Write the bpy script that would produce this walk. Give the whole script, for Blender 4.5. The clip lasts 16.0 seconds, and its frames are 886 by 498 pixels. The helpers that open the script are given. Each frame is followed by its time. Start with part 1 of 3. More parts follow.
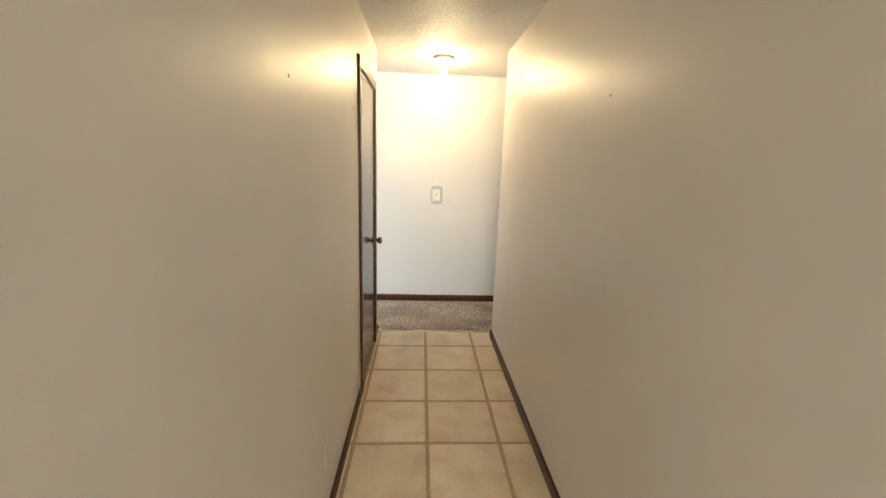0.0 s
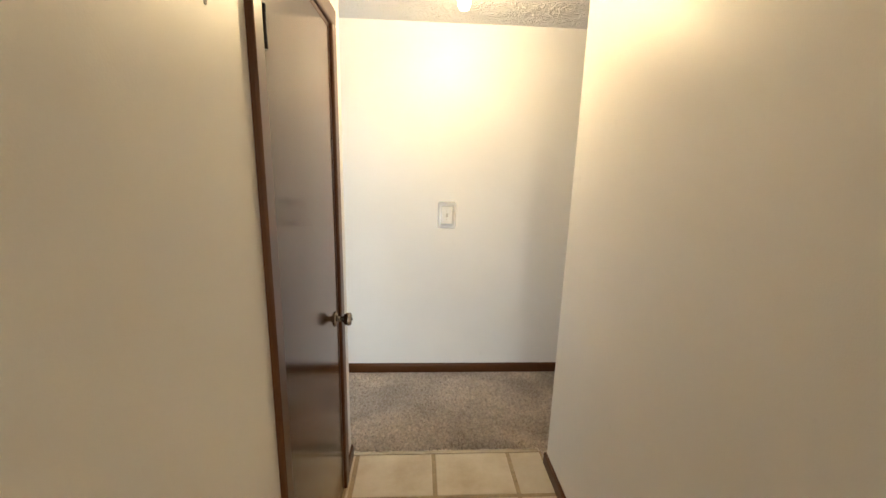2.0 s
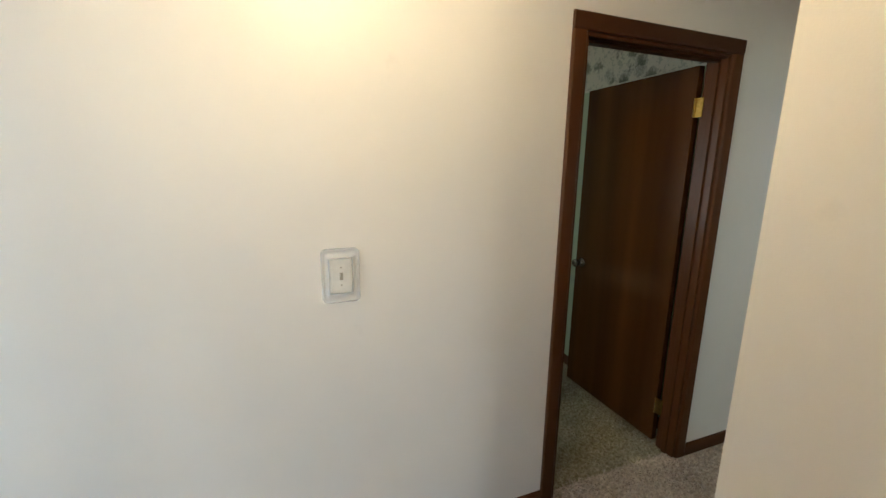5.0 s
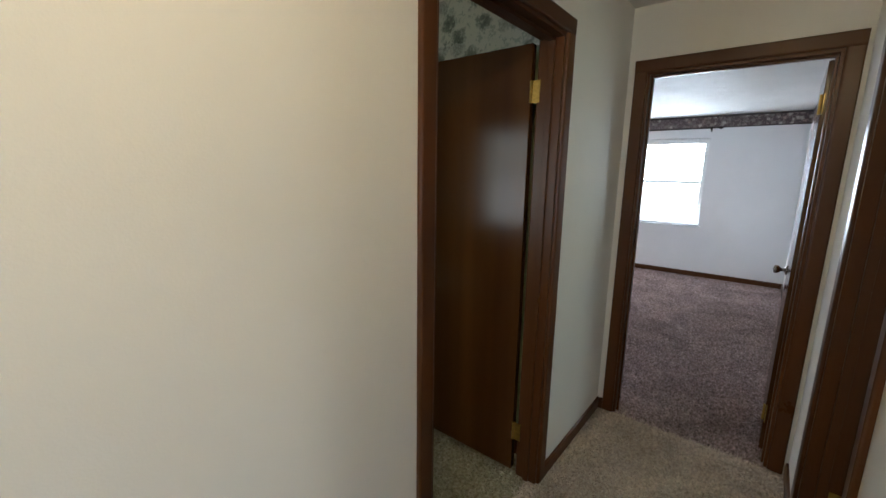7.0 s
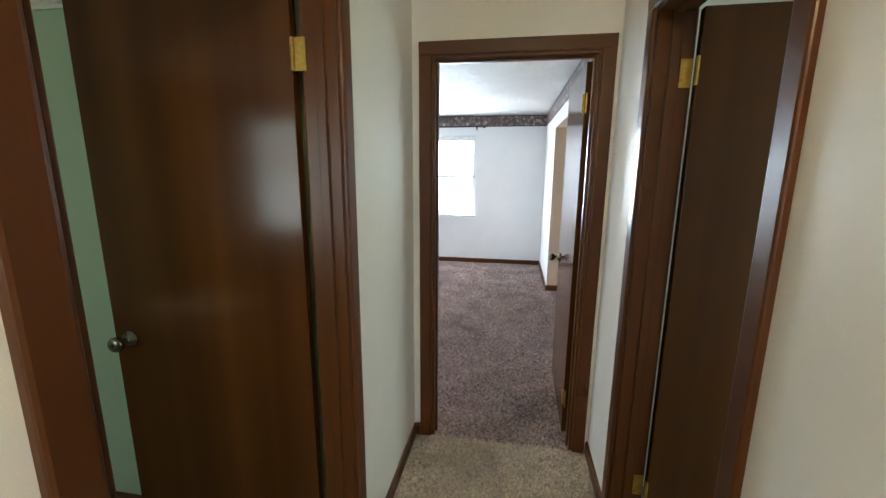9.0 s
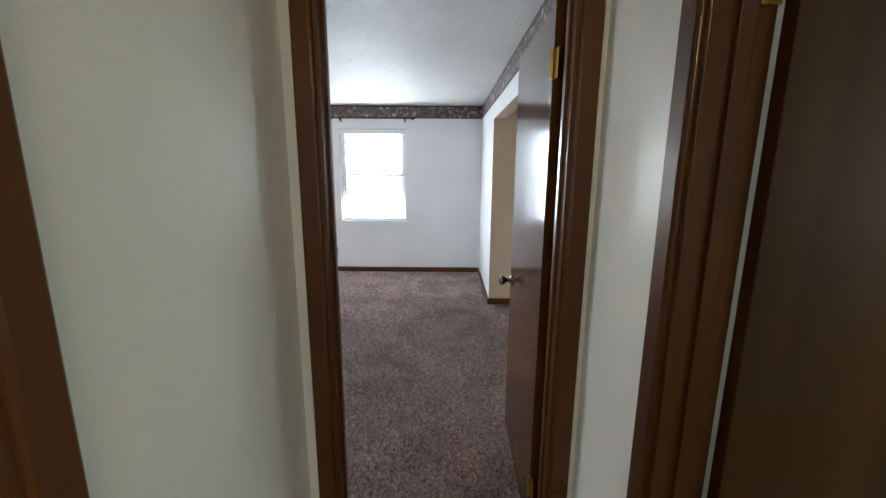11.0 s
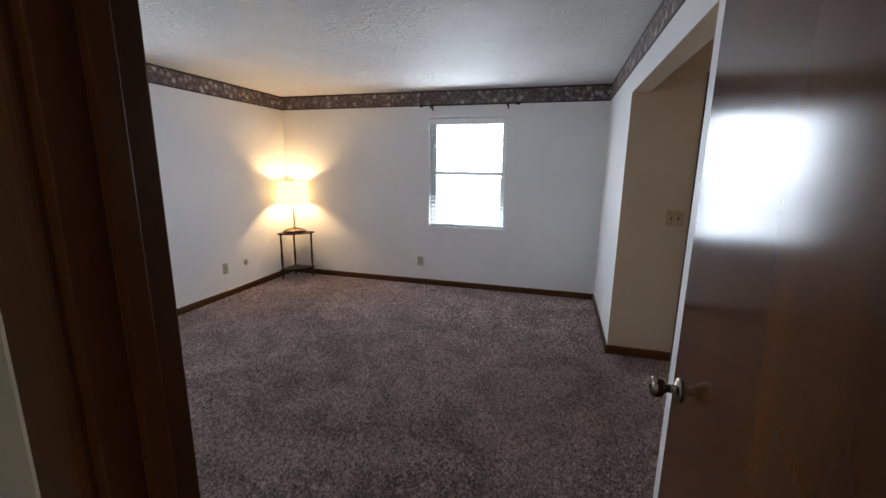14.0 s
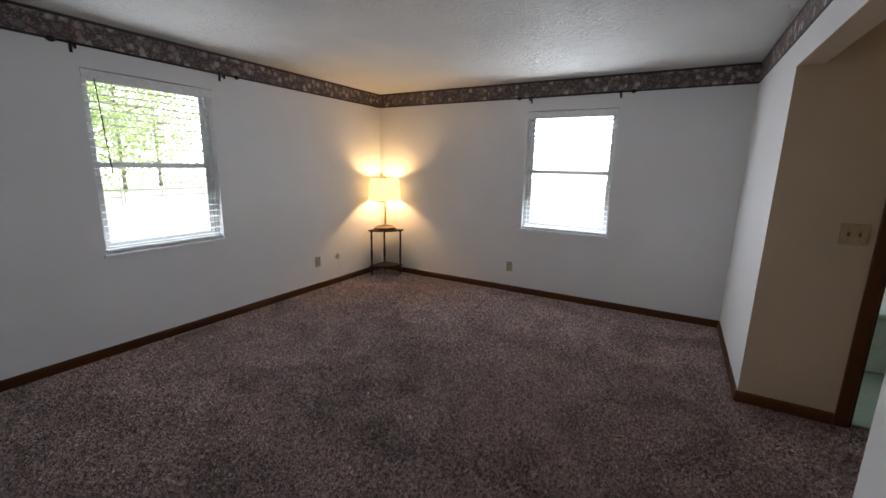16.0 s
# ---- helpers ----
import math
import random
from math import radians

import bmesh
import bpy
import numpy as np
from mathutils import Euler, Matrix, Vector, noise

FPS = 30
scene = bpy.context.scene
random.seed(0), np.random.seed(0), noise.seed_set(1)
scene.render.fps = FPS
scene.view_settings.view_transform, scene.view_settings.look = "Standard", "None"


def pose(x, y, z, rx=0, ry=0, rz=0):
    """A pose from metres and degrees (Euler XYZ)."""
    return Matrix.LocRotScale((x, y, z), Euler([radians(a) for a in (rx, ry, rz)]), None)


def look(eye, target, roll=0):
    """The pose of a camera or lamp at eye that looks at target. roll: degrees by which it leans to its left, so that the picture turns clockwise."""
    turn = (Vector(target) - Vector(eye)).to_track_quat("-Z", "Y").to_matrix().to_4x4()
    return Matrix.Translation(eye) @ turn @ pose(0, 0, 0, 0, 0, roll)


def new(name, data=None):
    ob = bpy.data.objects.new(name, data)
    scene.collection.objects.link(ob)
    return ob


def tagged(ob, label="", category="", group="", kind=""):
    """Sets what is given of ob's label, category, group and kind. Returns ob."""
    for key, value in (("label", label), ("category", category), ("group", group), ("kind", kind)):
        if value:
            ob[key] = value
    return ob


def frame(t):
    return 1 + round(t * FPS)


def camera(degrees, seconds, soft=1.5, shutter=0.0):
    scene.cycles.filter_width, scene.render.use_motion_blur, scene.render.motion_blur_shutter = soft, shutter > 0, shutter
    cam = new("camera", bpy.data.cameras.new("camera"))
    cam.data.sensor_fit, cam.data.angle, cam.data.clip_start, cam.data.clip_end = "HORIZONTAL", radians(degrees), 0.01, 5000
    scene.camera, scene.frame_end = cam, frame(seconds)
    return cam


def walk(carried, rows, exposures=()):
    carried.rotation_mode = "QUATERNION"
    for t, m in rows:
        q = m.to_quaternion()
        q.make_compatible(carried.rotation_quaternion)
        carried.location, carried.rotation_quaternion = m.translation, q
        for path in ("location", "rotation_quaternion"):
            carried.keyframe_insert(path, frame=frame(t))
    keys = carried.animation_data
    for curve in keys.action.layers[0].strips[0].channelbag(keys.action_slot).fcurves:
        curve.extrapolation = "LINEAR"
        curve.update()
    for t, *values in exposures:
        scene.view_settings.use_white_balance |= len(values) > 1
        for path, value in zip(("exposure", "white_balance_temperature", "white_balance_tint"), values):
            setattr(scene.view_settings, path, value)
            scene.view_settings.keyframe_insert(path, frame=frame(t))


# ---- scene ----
cam = camera(95.2, 16.0)
PATH = [
    (0, (0.4, 0.142, 1.52), (0.512, 2.094, 1.099), 1.9),
    (0.5, (0.371, 0.563, 1.513), (0.49, 2.513, 1.087), 1.7),
    (1, (0.386, 0.963, 1.501), (0.499, 2.917, 1.087), 1.6),
    (1.5, (0.389, 1.351, 1.518), (0.507, 3.304, 1.104), 1.5),
    (2, (0.364, 1.713, 1.561), (0.488, 3.659, 1.117), 1.5),
    (2.5, (0.366, 1.997, 1.589), (0.495, 3.94, 1.132), 0.9),
    (3, (0.361, 2.294, 1.581), (0.501, 4.238, 1.137), 0.5),
    (3.2, (0.366, 2.385, 1.582), (0.503, 4.332, 1.143), 0.3),
    (5.5, (0.433, 3.323, 1.519), (1.378, 5.041, 1.125), 0.7),
    (6, (0.5, 3.506, 1.503), (1.653, 5.093, 1.112), 0.6),
    (6.5, (0.579, 3.615, 1.487), (1.915, 5.053, 1.104), 0.9),
    (7, (0.642, 3.74, 1.493), (2.17, 4.973, 1.111), 0.9),
    (7.5, (0.707, 3.844, 1.491), (2.415, 4.813, 1.11), 0.7),
    (8, (0.828, 3.902, 1.492), (2.655, 4.62, 1.11), 0.6),
    (8.5, (0.977, 3.945, 1.5), (2.876, 4.439, 1.111), 0.5),
    (9, (1.113, 3.952, 1.505), (3.047, 4.28, 1.113), 0.4),
    (11.5, (2.102, 3.968, 1.482), (4.062, 3.97, 1.084), 0.4),
    (12, (2.319, 3.95, 1.468), (4.279, 3.955, 1.068), 0.4),
    (12.5, (2.509, 3.917, 1.454), (4.466, 4.011, 1.056), 0.4),
    (13, (2.656, 3.926, 1.438), (4.602, 4.165, 1.041), 0.5),
    (13.5, (2.782, 3.934, 1.445), (4.702, 4.328, 1.048), 0.5),
    (14, (2.914, 3.936, 1.447), (4.800, 4.469, 1.049), 0.7),
    (14.5, (3.030, 3.934, 1.434), (4.870, 4.61, 1.037), 0.9),
    (15, (3.111, 3.944, 1.424), (4.888, 4.771, 1.028), 1.1),
    (15.5, (3.192, 3.955, 1.421), (4.925, 4.869, 1.019), 1.1),
    (16, (3.235, 3.958, 1.413), (4.936, 4.93, 1.012), 1.2),
]
walk(cam, [(t, look(eye, target, roll)) for t, eye, target, roll in PATH],
     [(0, 1.72, 6500, 10), (1.5, 1.7, 6500, 10), (2.5, 1.45, 6500, 10), (5.5, 1.18, 6000, 8), (7.5, 1.02, 5900, 5), (8.5, 1.25, 6000, 3), (9, 1.75, 6000, 2),
      (11.5, 1.15, 6100, 5), (12.5, 1.0, 6200, 8), (13.5, 0.42, 6200, 9), (14, 0.22, 6200, 9), (16, -0.2, 6600, 10)])

# ---- sizes and strengths ----
SKY = 0.15
W_EAST, W_NORTH, W_HALL, W_BACK, W_GREEN, W_BATH, W_SIDE = 25.0, 14.0, 42.0, 15.0, 4.5, 8.0, 6.0
W_BULB, W_LAMP, W_CLOSET, SHADE_GLOW = 9.0, 27.0, 1.1, 1.9
C0, C1 = 1.925, 2.685        # side room doorway
D10, D11 = 1.480, 2.284      # green room doorway
D20, D21 = 3.578, 4.361      # bedroom doorway
NY = 4.456                   # hall's north wall
XE, YN = 7.583, 7.427         # bedroom's east and north walls
W10, W11, W20, W21, WZ0, WZ1 = 4.533, 5.436, 4.483, 5.355, 0.745, 1.998
A0, A1, ALC_H = 4.518, 6.19, 1.978
H, HB, BZ = 2.37, 2.298, 2.132
XL, XR = 0.025, 1.05         # corridor walls

# ---- world, sun, large lights ----
world = bpy.data.worlds.new("sky")
scene.world = world
world.use_nodes = True
wn = world.node_tree
sky = wn.nodes.new("ShaderNodeTexSky")
sky.sky_type, sky.sun_disc = "NISHITA", False
sky.sun_elevation, sky.sun_rotation = radians(50), radians(215)
wn.links.new(sky.outputs[0], wn.nodes["Background"].inputs[0])
wn.nodes["Background"].inputs[1].default_value = SKY

sun = new("sun", bpy.data.lights.new("sun", "SUN"))
sun.data.energy, sun.data.angle, sun.data.color = 5.0, radians(0.5), (1, 0.95, 0.86)
sun.matrix_world = look((0, 0, 0), (math.sin(radians(215)) * -math.cos(radians(50)), -math.cos(radians(215)) * math.cos(radians(50)), -math.sin(radians(50))))


def window_light(name, eye, target, w, h, watts, colour=(0.80, 0.89, 1.0)):
    """Daylight standing in a window's opening."""
    ob = new(name, bpy.data.lights.new(name, "AREA"))
    ob.data.shape, ob.data.size, ob.data.size_y = "RECTANGLE", w, h
    ob.data.energy, ob.data.color = watts, colour
    ob.matrix_world = look(eye, target)
    return ob


def bulb_light(name, at, watts, colour, radius):
    ob = new(name, bpy.data.lights.new(name, "POINT"))
    ob.data.energy, ob.data.color, ob.data.shadow_soft_size = watts, colour, radius
    ob.location = at
    return ob


window_light("daylight_east", (XE - 0.02, 4.985, 1.37), (3.6, 4.985, 0.9), 0.88, 1.22, W_EAST)
window_light("daylight_north", (4.919, YN - 0.02, 1.37), (4.919, 3.6, 0.9), 0.85, 1.22, W_NORTH)
window_light("daylight_west", (-3.48, 2.75, 1.25), (0.6, 4.2, 0.9), 0.95, 1.65, W_HALL, (0.66, 0.82, 1.0))
window_light("daylight_back", (0.55, -2.97, 1.35), (0.55, 5, 1.2), 0.9, 1.8, W_BACK, (1.0, 0.96, 0.90))
window_light("daylight_green_room", (-0.97, 6.4, 1.4), (3, 6.4, 1.2), 1.0, 1.2, W_GREEN, (1.0, 0.97, 0.88))
window_light("daylight_bath", (7.6, 2.03, 1.6), (7.6, 5, 1.3), 0.6, 0.8, W_BATH)
window_light("daylight_side_room", (2.1, 0.83, 1.5), (2.1, 4, 1.3), 0.8, 0.9, W_SIDE, (0.80, 0.96, 0.88))
bulb_light("hall_bulb_light", (0.563, 3.76, H - 0.115), W_BULB, (1.0, 0.74, 0.40), 0.05)
bulb_light("table_lamp_light", (7.380, 7.198, 1.11), W_LAMP, (1.0, 0.66, 0.32), 0.035)
bulb_light("closet_lamp_light", (5.0, 2.35, 2.2), W_CLOSET, (1.0, 0.68, 0.36), 0.05)


# ---- materials ----
def mat(name, colour, rough=0.6, metal=0.0, spec=0.5):
    m = bpy.data.materials.new(name)
    m.use_nodes = True
    b = m.node_tree.nodes["Principled BSDF"]
    b.inputs["Base Color"].default_value = (*colour, 1)
    b.inputs["Roughness"].default_value = rough
    b.inputs["Metallic"].default_value = metal
    b.inputs["Specular IOR Level"].default_value = spec
    return m


def nd(m, kind, **values):
    n = m.node_tree.nodes.new(kind)
    for k, v in values.items():
        n.inputs[k].default_value = v
    return n


def wire(m, a, b):
    m.node_tree.links.new(a, b)


def coords(m, scale=(1, 1, 1)):
    tc = nd(m, "ShaderNodeTexCoord")
    mp = nd(m, "ShaderNodeMapping", Scale=scale)
    wire(m, tc.outputs["Object"], mp.inputs[0])
    return mp.outputs[0]


def ramp(m, fac, stops):
    r = nd(m, "ShaderNodeValToRGB")
    e = r.color_ramp.elements
    while len(e) < len(stops):
        e.new(0.5)
    for el, (p, c) in zip(e, stops):
        el.position, el.color = p, (*c, 1)
    wire(m, fac, r.inputs[0])
    return r.outputs[0]


def bump(m, height, strength, distance, normal=None):
    b = nd(m, "ShaderNodeBump", Strength=strength, Distance=distance)
    wire(m, height, b.inputs["Height"])
    if normal:
        wire(m, normal, b.inputs["Normal"])
    wire(m, b.outputs[0], m.node_tree.nodes["Principled BSDF"].inputs["Normal"])
    return b.outputs[0]


def base(m, socket):
    wire(m, socket, m.node_tree.nodes["Principled BSDF"].inputs["Base Color"])


def mixc(m, fac, a, b, kind="MIX"):
    n = m.node_tree.nodes.new("ShaderNodeMix")
    n.data_type, n.blend_type = "RGBA", kind
    for s, v in ((n.inputs[0], fac), (n.inputs[6], a), (n.inputs[7], b)):
        if isinstance(v, (int, float)):
            s.default_value = v
        elif isinstance(v, tuple):
            s.default_value = (*v, 1)
        else:
            wire(m, v, s)
    return n.outputs[2]


def paint(name, colour, rough):
    """Rolled wall paint: faint blotches, roller stipple, a few scuffs."""
    m = mat(name, colour, rough)
    p = coords(m)
    big = nd(m, "ShaderNodeTexNoise", Scale=1.3, Detail=4.0)
    wire(m, p, big.inputs[0])
    lo = tuple(c * 0.93 for c in colour)
    c1 = ramp(m, big.outputs[0], [(0.35, lo), (0.65, colour)])
    scuff = nd(m, "ShaderNodeTexNoise", Scale=9.0, Detail=6.0)
    wire(m, p, scuff.inputs[0])
    k = ramp(m, scuff.outputs[0], [(0.70, (0, 0, 0)), (0.78, (0.25, 0.25, 0.25))])
    base(m, mixc(m, k, c1, tuple(c * 0.75 for c in colour)))
    st = nd(m, "ShaderNodeTexNoise", Scale=260.0, Detail=2.0)
    wire(m, p, st.inputs[0])
    wave = nd(m, "ShaderNodeTexNoise", Scale=5.0, Detail=2.0)
    wire(m, p, wave.inputs[0])
    n1 = bump(m, wave.outputs[0], 0.12, 0.02)
    bump(m, st.outputs[0], 0.18, 0.0015, n1)
    rr = nd(m, "ShaderNodeMapRange")
    wire(m, big.outputs[0], rr.inputs[0])
    rr.inputs[3].default_value, rr.inputs[4].default_value = rough - 0.06, rough + 0.08
    wire(m, rr.outputs[0], m.node_tree.nodes["Principled BSDF"].inputs["Roughness"])
    return m


def wood(name, dark, mid, light, axis="z", rough=0.28, broad=3.0):
    """Stained, varnished wood: soft broad figure and fine pores along one axis."""
    m = mat(name, mid, rough, 0, 0.3)
    sc = {"z": (1, 1, 0.05), "x": (0.05, 1, 1), "y": (1, 0.05, 1)}[axis]
    p = coords(m, sc)
    a = nd(m, "ShaderNodeTexNoise", Scale=broad, Detail=2.5, Roughness=0.45, Distortion=0.12)
    wire(m, p, a.inputs[0])
    f = nd(m, "ShaderNodeTexNoise", Scale=240.0, Detail=3.0)
    wire(m, p, f.inputs[0])
    c = ramp(m, a.outputs[0], [(0.25, dark), (0.5, mid), (0.78, light)])
    g = ramp(m, f.outputs[0], [(0.35, (0.72, 0.72, 0.72)), (0.6, (1, 1, 1))])
    base(m, mixc(m, 0.18, c, g, "MULTIPLY"))
    q = coords(m)
    w = nd(m, "ShaderNodeTexNoise", Scale=4.0, Detail=4.0)
    wire(m, q, w.inputs[0])
    bump(m, w.outputs[0], 0.012, 0.004)
    rr = nd(m, "ShaderNodeMapRange")
    wire(m, w.outputs[0], rr.inputs[0])
    rr.inputs[3].default_value, rr.inputs[4].default_value = rough - 0.03, rough + 0.05
    wire(m, rr.outputs[0], m.node_tree.nodes["Principled BSDF"].inputs["Roughness"])
    return m


def carpet(name, dark, mid, light, low=0.75, high=1.2):
    m = mat(name, mid, 0.95, 0, 0.15)
    p = coords(m)
    a = nd(m, "ShaderNodeTexNoise", Scale=2.2, Detail=5.0, Distortion=1.2)
    wire(m, p, a.inputs[0])
    f = nd(m, "ShaderNodeTexNoise", Scale=60.0, Detail=4.0)
    wire(m, p, f.inputs[0])
    geo = nd(m, "ShaderNodeNewGeometry")
    c = ramp(m, f.outputs[0], [(0.3, dark), (0.5, mid), (0.7, light)])
    g = ramp(m, a.outputs[0], [(0.35, (0.70, 0.70, 0.70)), (0.62, (1, 1, 1))])
    h = ramp(m, geo.outputs["Random Per Island"], [(0.0, (low, low, low)), (1.0, (high, high, high))])
    base(m, mixc(m, 1.0, mixc(m, 1.0, c, g, "MULTIPLY"), h, "MULTIPLY"))
    bump(m, f.outputs[0], 0.8, 0.01)
    return m


def stipple(name, colour):
    """Stomped ceiling texture: ridged brush marks."""
    m = mat(name, colour, 0.62)
    p = coords(m)
    a = nd(m, "ShaderNodeTexNoise", Scale=6.5, Detail=4.0, Roughness=0.6, Distortion=2.0)
    wire(m, p, a.inputs[0])
    v = nd(m, "ShaderNodeTexVoronoi", Scale=13.0)
    v.feature = "SMOOTH_F1"
    wire(m, p, v.inputs[0])
    r = ramp(m, a.outputs[0], [(0.42, (0, 0, 0)), (0.52, (1, 1, 1)), (0.60, (0.3, 0.3, 0.3)), (0.7, (0.8, 0.8, 0.8))])
    n1 = bump(m, r, 0.5, 0.018)
    bump(m, v.outputs[0], 0.25, 0.01, n1)
    b = nd(m, "ShaderNodeTexNoise", Scale=2.0, Detail=3.0)
    wire(m, p, b.inputs[0])
    base(m, ramp(m, b.outputs[0], [(0.35, tuple(c * 0.93 for c in colour)), (0.65, colour)]))
    return m


def floral(name, ground, flower, flower2, leaf, size):
    """Printed flowers and leaves on a wallpaper border."""
    m = mat(name, ground, 0.7)
    p = coords(m)
    warp = nd(m, "ShaderNodeTexNoise", Scale=4.5 / size, Detail=3.0)
    wire(m, p, warp.inputs[0])
    pw = mixc(m, 0.05 * size * 8, p, warp.outputs["Color"], "LINEAR_LIGHT")
    v = nd(m, "ShaderNodeTexVoronoi", Scale=1.0 / size)
    wire(m, pw, v.inputs[0])
    petals = ramp(m, v.outputs["Distance"], [(0.0, (0.6, 0.6, 0.6)), (0.12, (1, 1, 1)), (0.30, (0.75, 0.75, 0.75)), (0.50, (0, 0, 0))])
    sep = nd(m, "ShaderNodeSeparateColor")
    wire(m, v.outputs["Color"], sep.inputs[0])
    which = ramp(m, sep.outputs[0], [(0.30, ground), (0.34, flower), (0.62, flower), (0.66, flower2)])
    v2 = nd(m, "ShaderNodeTexVoronoi", Scale=3.1 / size)
    wire(m, pw, v2.inputs[0])
    lf = ramp(m, v2.outputs["Distance"], [(0.25, (0.8, 0.8, 0.8)), (0.42, (0, 0, 0))])
    c = mixc(m, lf, ground, leaf)
    n = nd(m, "ShaderNodeTexNoise", Scale=14.0 / size, Detail=2.0)
    wire(m, p, n.inputs[0])
    which = mixc(m, n.outputs[0], which, tuple(x * 0.5 for x in flower))
    base(m, mixc(m, petals, c, which))
    return m


def plain(name, colour, rough=0.4, metal=0.0, var=0.15, scale=30.0):
    m = mat(name, colour, rough, metal)
    p = coords(m)
    n = nd(m, "ShaderNodeTexNoise", Scale=scale, Detail=4.0)
    wire(m, p, n.inputs[0])
    base(m, ramp(m, n.outputs[0], [(0.3, tuple(c * (1 - var) for c in colour)), (0.7, colour)]))
    return m


WALL = paint("cream wall paint", (0.79, 0.75, 0.685), 0.41)
WALLB = paint("white bedroom paint", (0.74, 0.735, 0.745), 0.5)
WALLG = paint("green room paint", (0.37, 0.46, 0.30), 0.5)
# The alcove's dimness and warm lamplight are put into this paint's colour.
WALLA = paint("warm-shaded alcove paint", (0.58, 0.45, 0.335), 0.5)
WALLT = paint("bath wall paint", (0.62, 0.72, 0.63), 0.45)
CEIL = stipple("stomped ceiling plaster", (0.72, 0.70, 0.67))
RED, REDM, REDL = (0.036, 0.011, 0.0026), (0.072, 0.0235, 0.0056), (0.120, 0.042, 0.0105)
TRIM = wood("mahogany stained trim", RED, REDM, REDL)
TRIMX = wood("mahogany trim along x", RED, REDM, REDL, "x", 0.36)
TRIMY = wood("mahogany trim along y", RED, REDM, REDL, "y", 0.36)
SLAB = wood("walnut door veneer", (0.042, 0.0135, 0.0033), (0.070, 0.024, 0.0055), (0.108, 0.041, 0.0095), "z", 0.14, 5.5)
HALLC = carpet("tan hall carpet", (0.53, 0.435, 0.345), (0.71, 0.605, 0.50), (0.83, 0.74, 0.64), 0.8, 1.15)
BEDC = carpet("mauve brown carpet", (0.23, 0.168, 0.155), (0.48, 0.37, 0.35), (0.70, 0.58, 0.56), 0.6, 1.4)
GREENC = carpet("olive carpet", (0.28, 0.24, 0.15), (0.46, 0.41, 0.28), (0.60, 0.55, 0.40))
BRASS = plain("worn brass", (0.62, 0.40, 0.10), 0.30, 1.0, 0.35, 60)
NICKEL = plain("dull nickel", (0.30, 0.26, 0.22), 0.24, 1.0, 0.3, 40)
IVORY = plain("ivory plastic", (0.80, 0.77, 0.70), 0.35)
TANP = plain("aged tan plastic", (0.40, 0.35, 0.26), 0.4)
WHITE = plain("white enamel", (0.80, 0.80, 0.78), 0.4)
SASH = plain("white window vinyl", (0.83, 0.85, 0.86), 0.4)
BLIND = plain("white blind slat", (0.80, 0.80, 0.79), 0.45)
IRON = plain("black iron rod", (0.025, 0.02, 0.018), 0.4, 0.6)
DARKW = wood("dark table wood", (0.012, 0.006, 0.004), (0.03, 0.014, 0.008), (0.06, 0.03, 0.015), "z", 0.3)
GROUT = plain("tan grout", (0.43, 0.32, 0.19), 0.9, 0, 0.3, 50)
BORDERB = floral("mauve floral border", (0.085, 0.060, 0.060), (0.62, 0.56, 0.50), (0.42, 0.25, 0.22), (0.30, 0.24, 0.23), 0.062)
BORDERG = floral("green leaf border", (0.60, 0.57, 0.46), (0.07, 0.085, 0.07), (0.16, 0.17, 0.12), (0.34, 0.36, 0.28), 0.11)
EDGE = plain("dark border edge", (0.035, 0.022, 0.02), 0.6)
EDGEG = plain("cream border edge", (0.66, 0.64, 0.52), 0.6)

TILE = mat("cream ceramic tile", (0.6, 0.5, 0.35), 0.34)
_p = coords(TILE)
_oi = nd(TILE, "ShaderNodeObjectInfo")
_ad = nd(TILE, "ShaderNodeVectorMath")
wire(TILE, _p, _ad.inputs[0])
_sc = nd(TILE, "ShaderNodeMath")
_sc.operation = "MULTIPLY"
_sc.inputs[1].default_value = 37.0
wire(TILE, _oi.outputs["Random"], _sc.inputs[0])
wire(TILE, _sc.outputs[0], _ad.inputs[1])
_n = nd(TILE, "ShaderNodeTexNoise", Scale=5.0, Detail=6.0, Roughness=0.6)
wire(TILE, _ad.outputs[0], _n.inputs[0])
_n2 = nd(TILE, "ShaderNodeTexNoise", Scale=45.0, Detail=4.0)
wire(TILE, _ad.outputs[0], _n2.inputs[0])
_c = ramp(TILE, _n.outputs[0], [(0.3, (0.50, 0.39, 0.25)), (0.5, (0.60, 0.50, 0.35)), (0.7, (0.67, 0.58, 0.44))])
_v = ramp(TILE, _oi.outputs["Random"], [(0, (0.9, 0.9, 0.9)), (1, (1, 1, 1))])
base(TILE, mixc(TILE, 1.0, _c, _v, "MULTIPLY"))
bump(TILE, _n2.outputs[0], 0.15, 0.002)

GLASS = mat("window glass", (1, 1, 1), 0.0)
GLASS.node_tree.nodes["Principled BSDF"].inputs["Transmission Weight"].default_value = 1.0
GLASS.node_tree.nodes["Principled BSDF"].inputs["IOR"].default_value = 1.45
ACRYL = mat("clear acrylic", (0.93, 0.93, 0.92), 0.08)
ACRYL.node_tree.nodes["Principled BSDF"].inputs["Alpha"].default_value = 0.30


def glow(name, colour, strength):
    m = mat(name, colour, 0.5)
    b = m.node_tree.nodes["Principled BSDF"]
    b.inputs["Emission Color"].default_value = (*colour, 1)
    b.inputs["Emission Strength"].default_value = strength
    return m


BULB = glow("lit warm bulb", (1.0, 0.80, 0.42), 14.0)
SHADE = glow("lit fabric shade", (1.0, 0.68, 0.30), SHADE_GLOW)


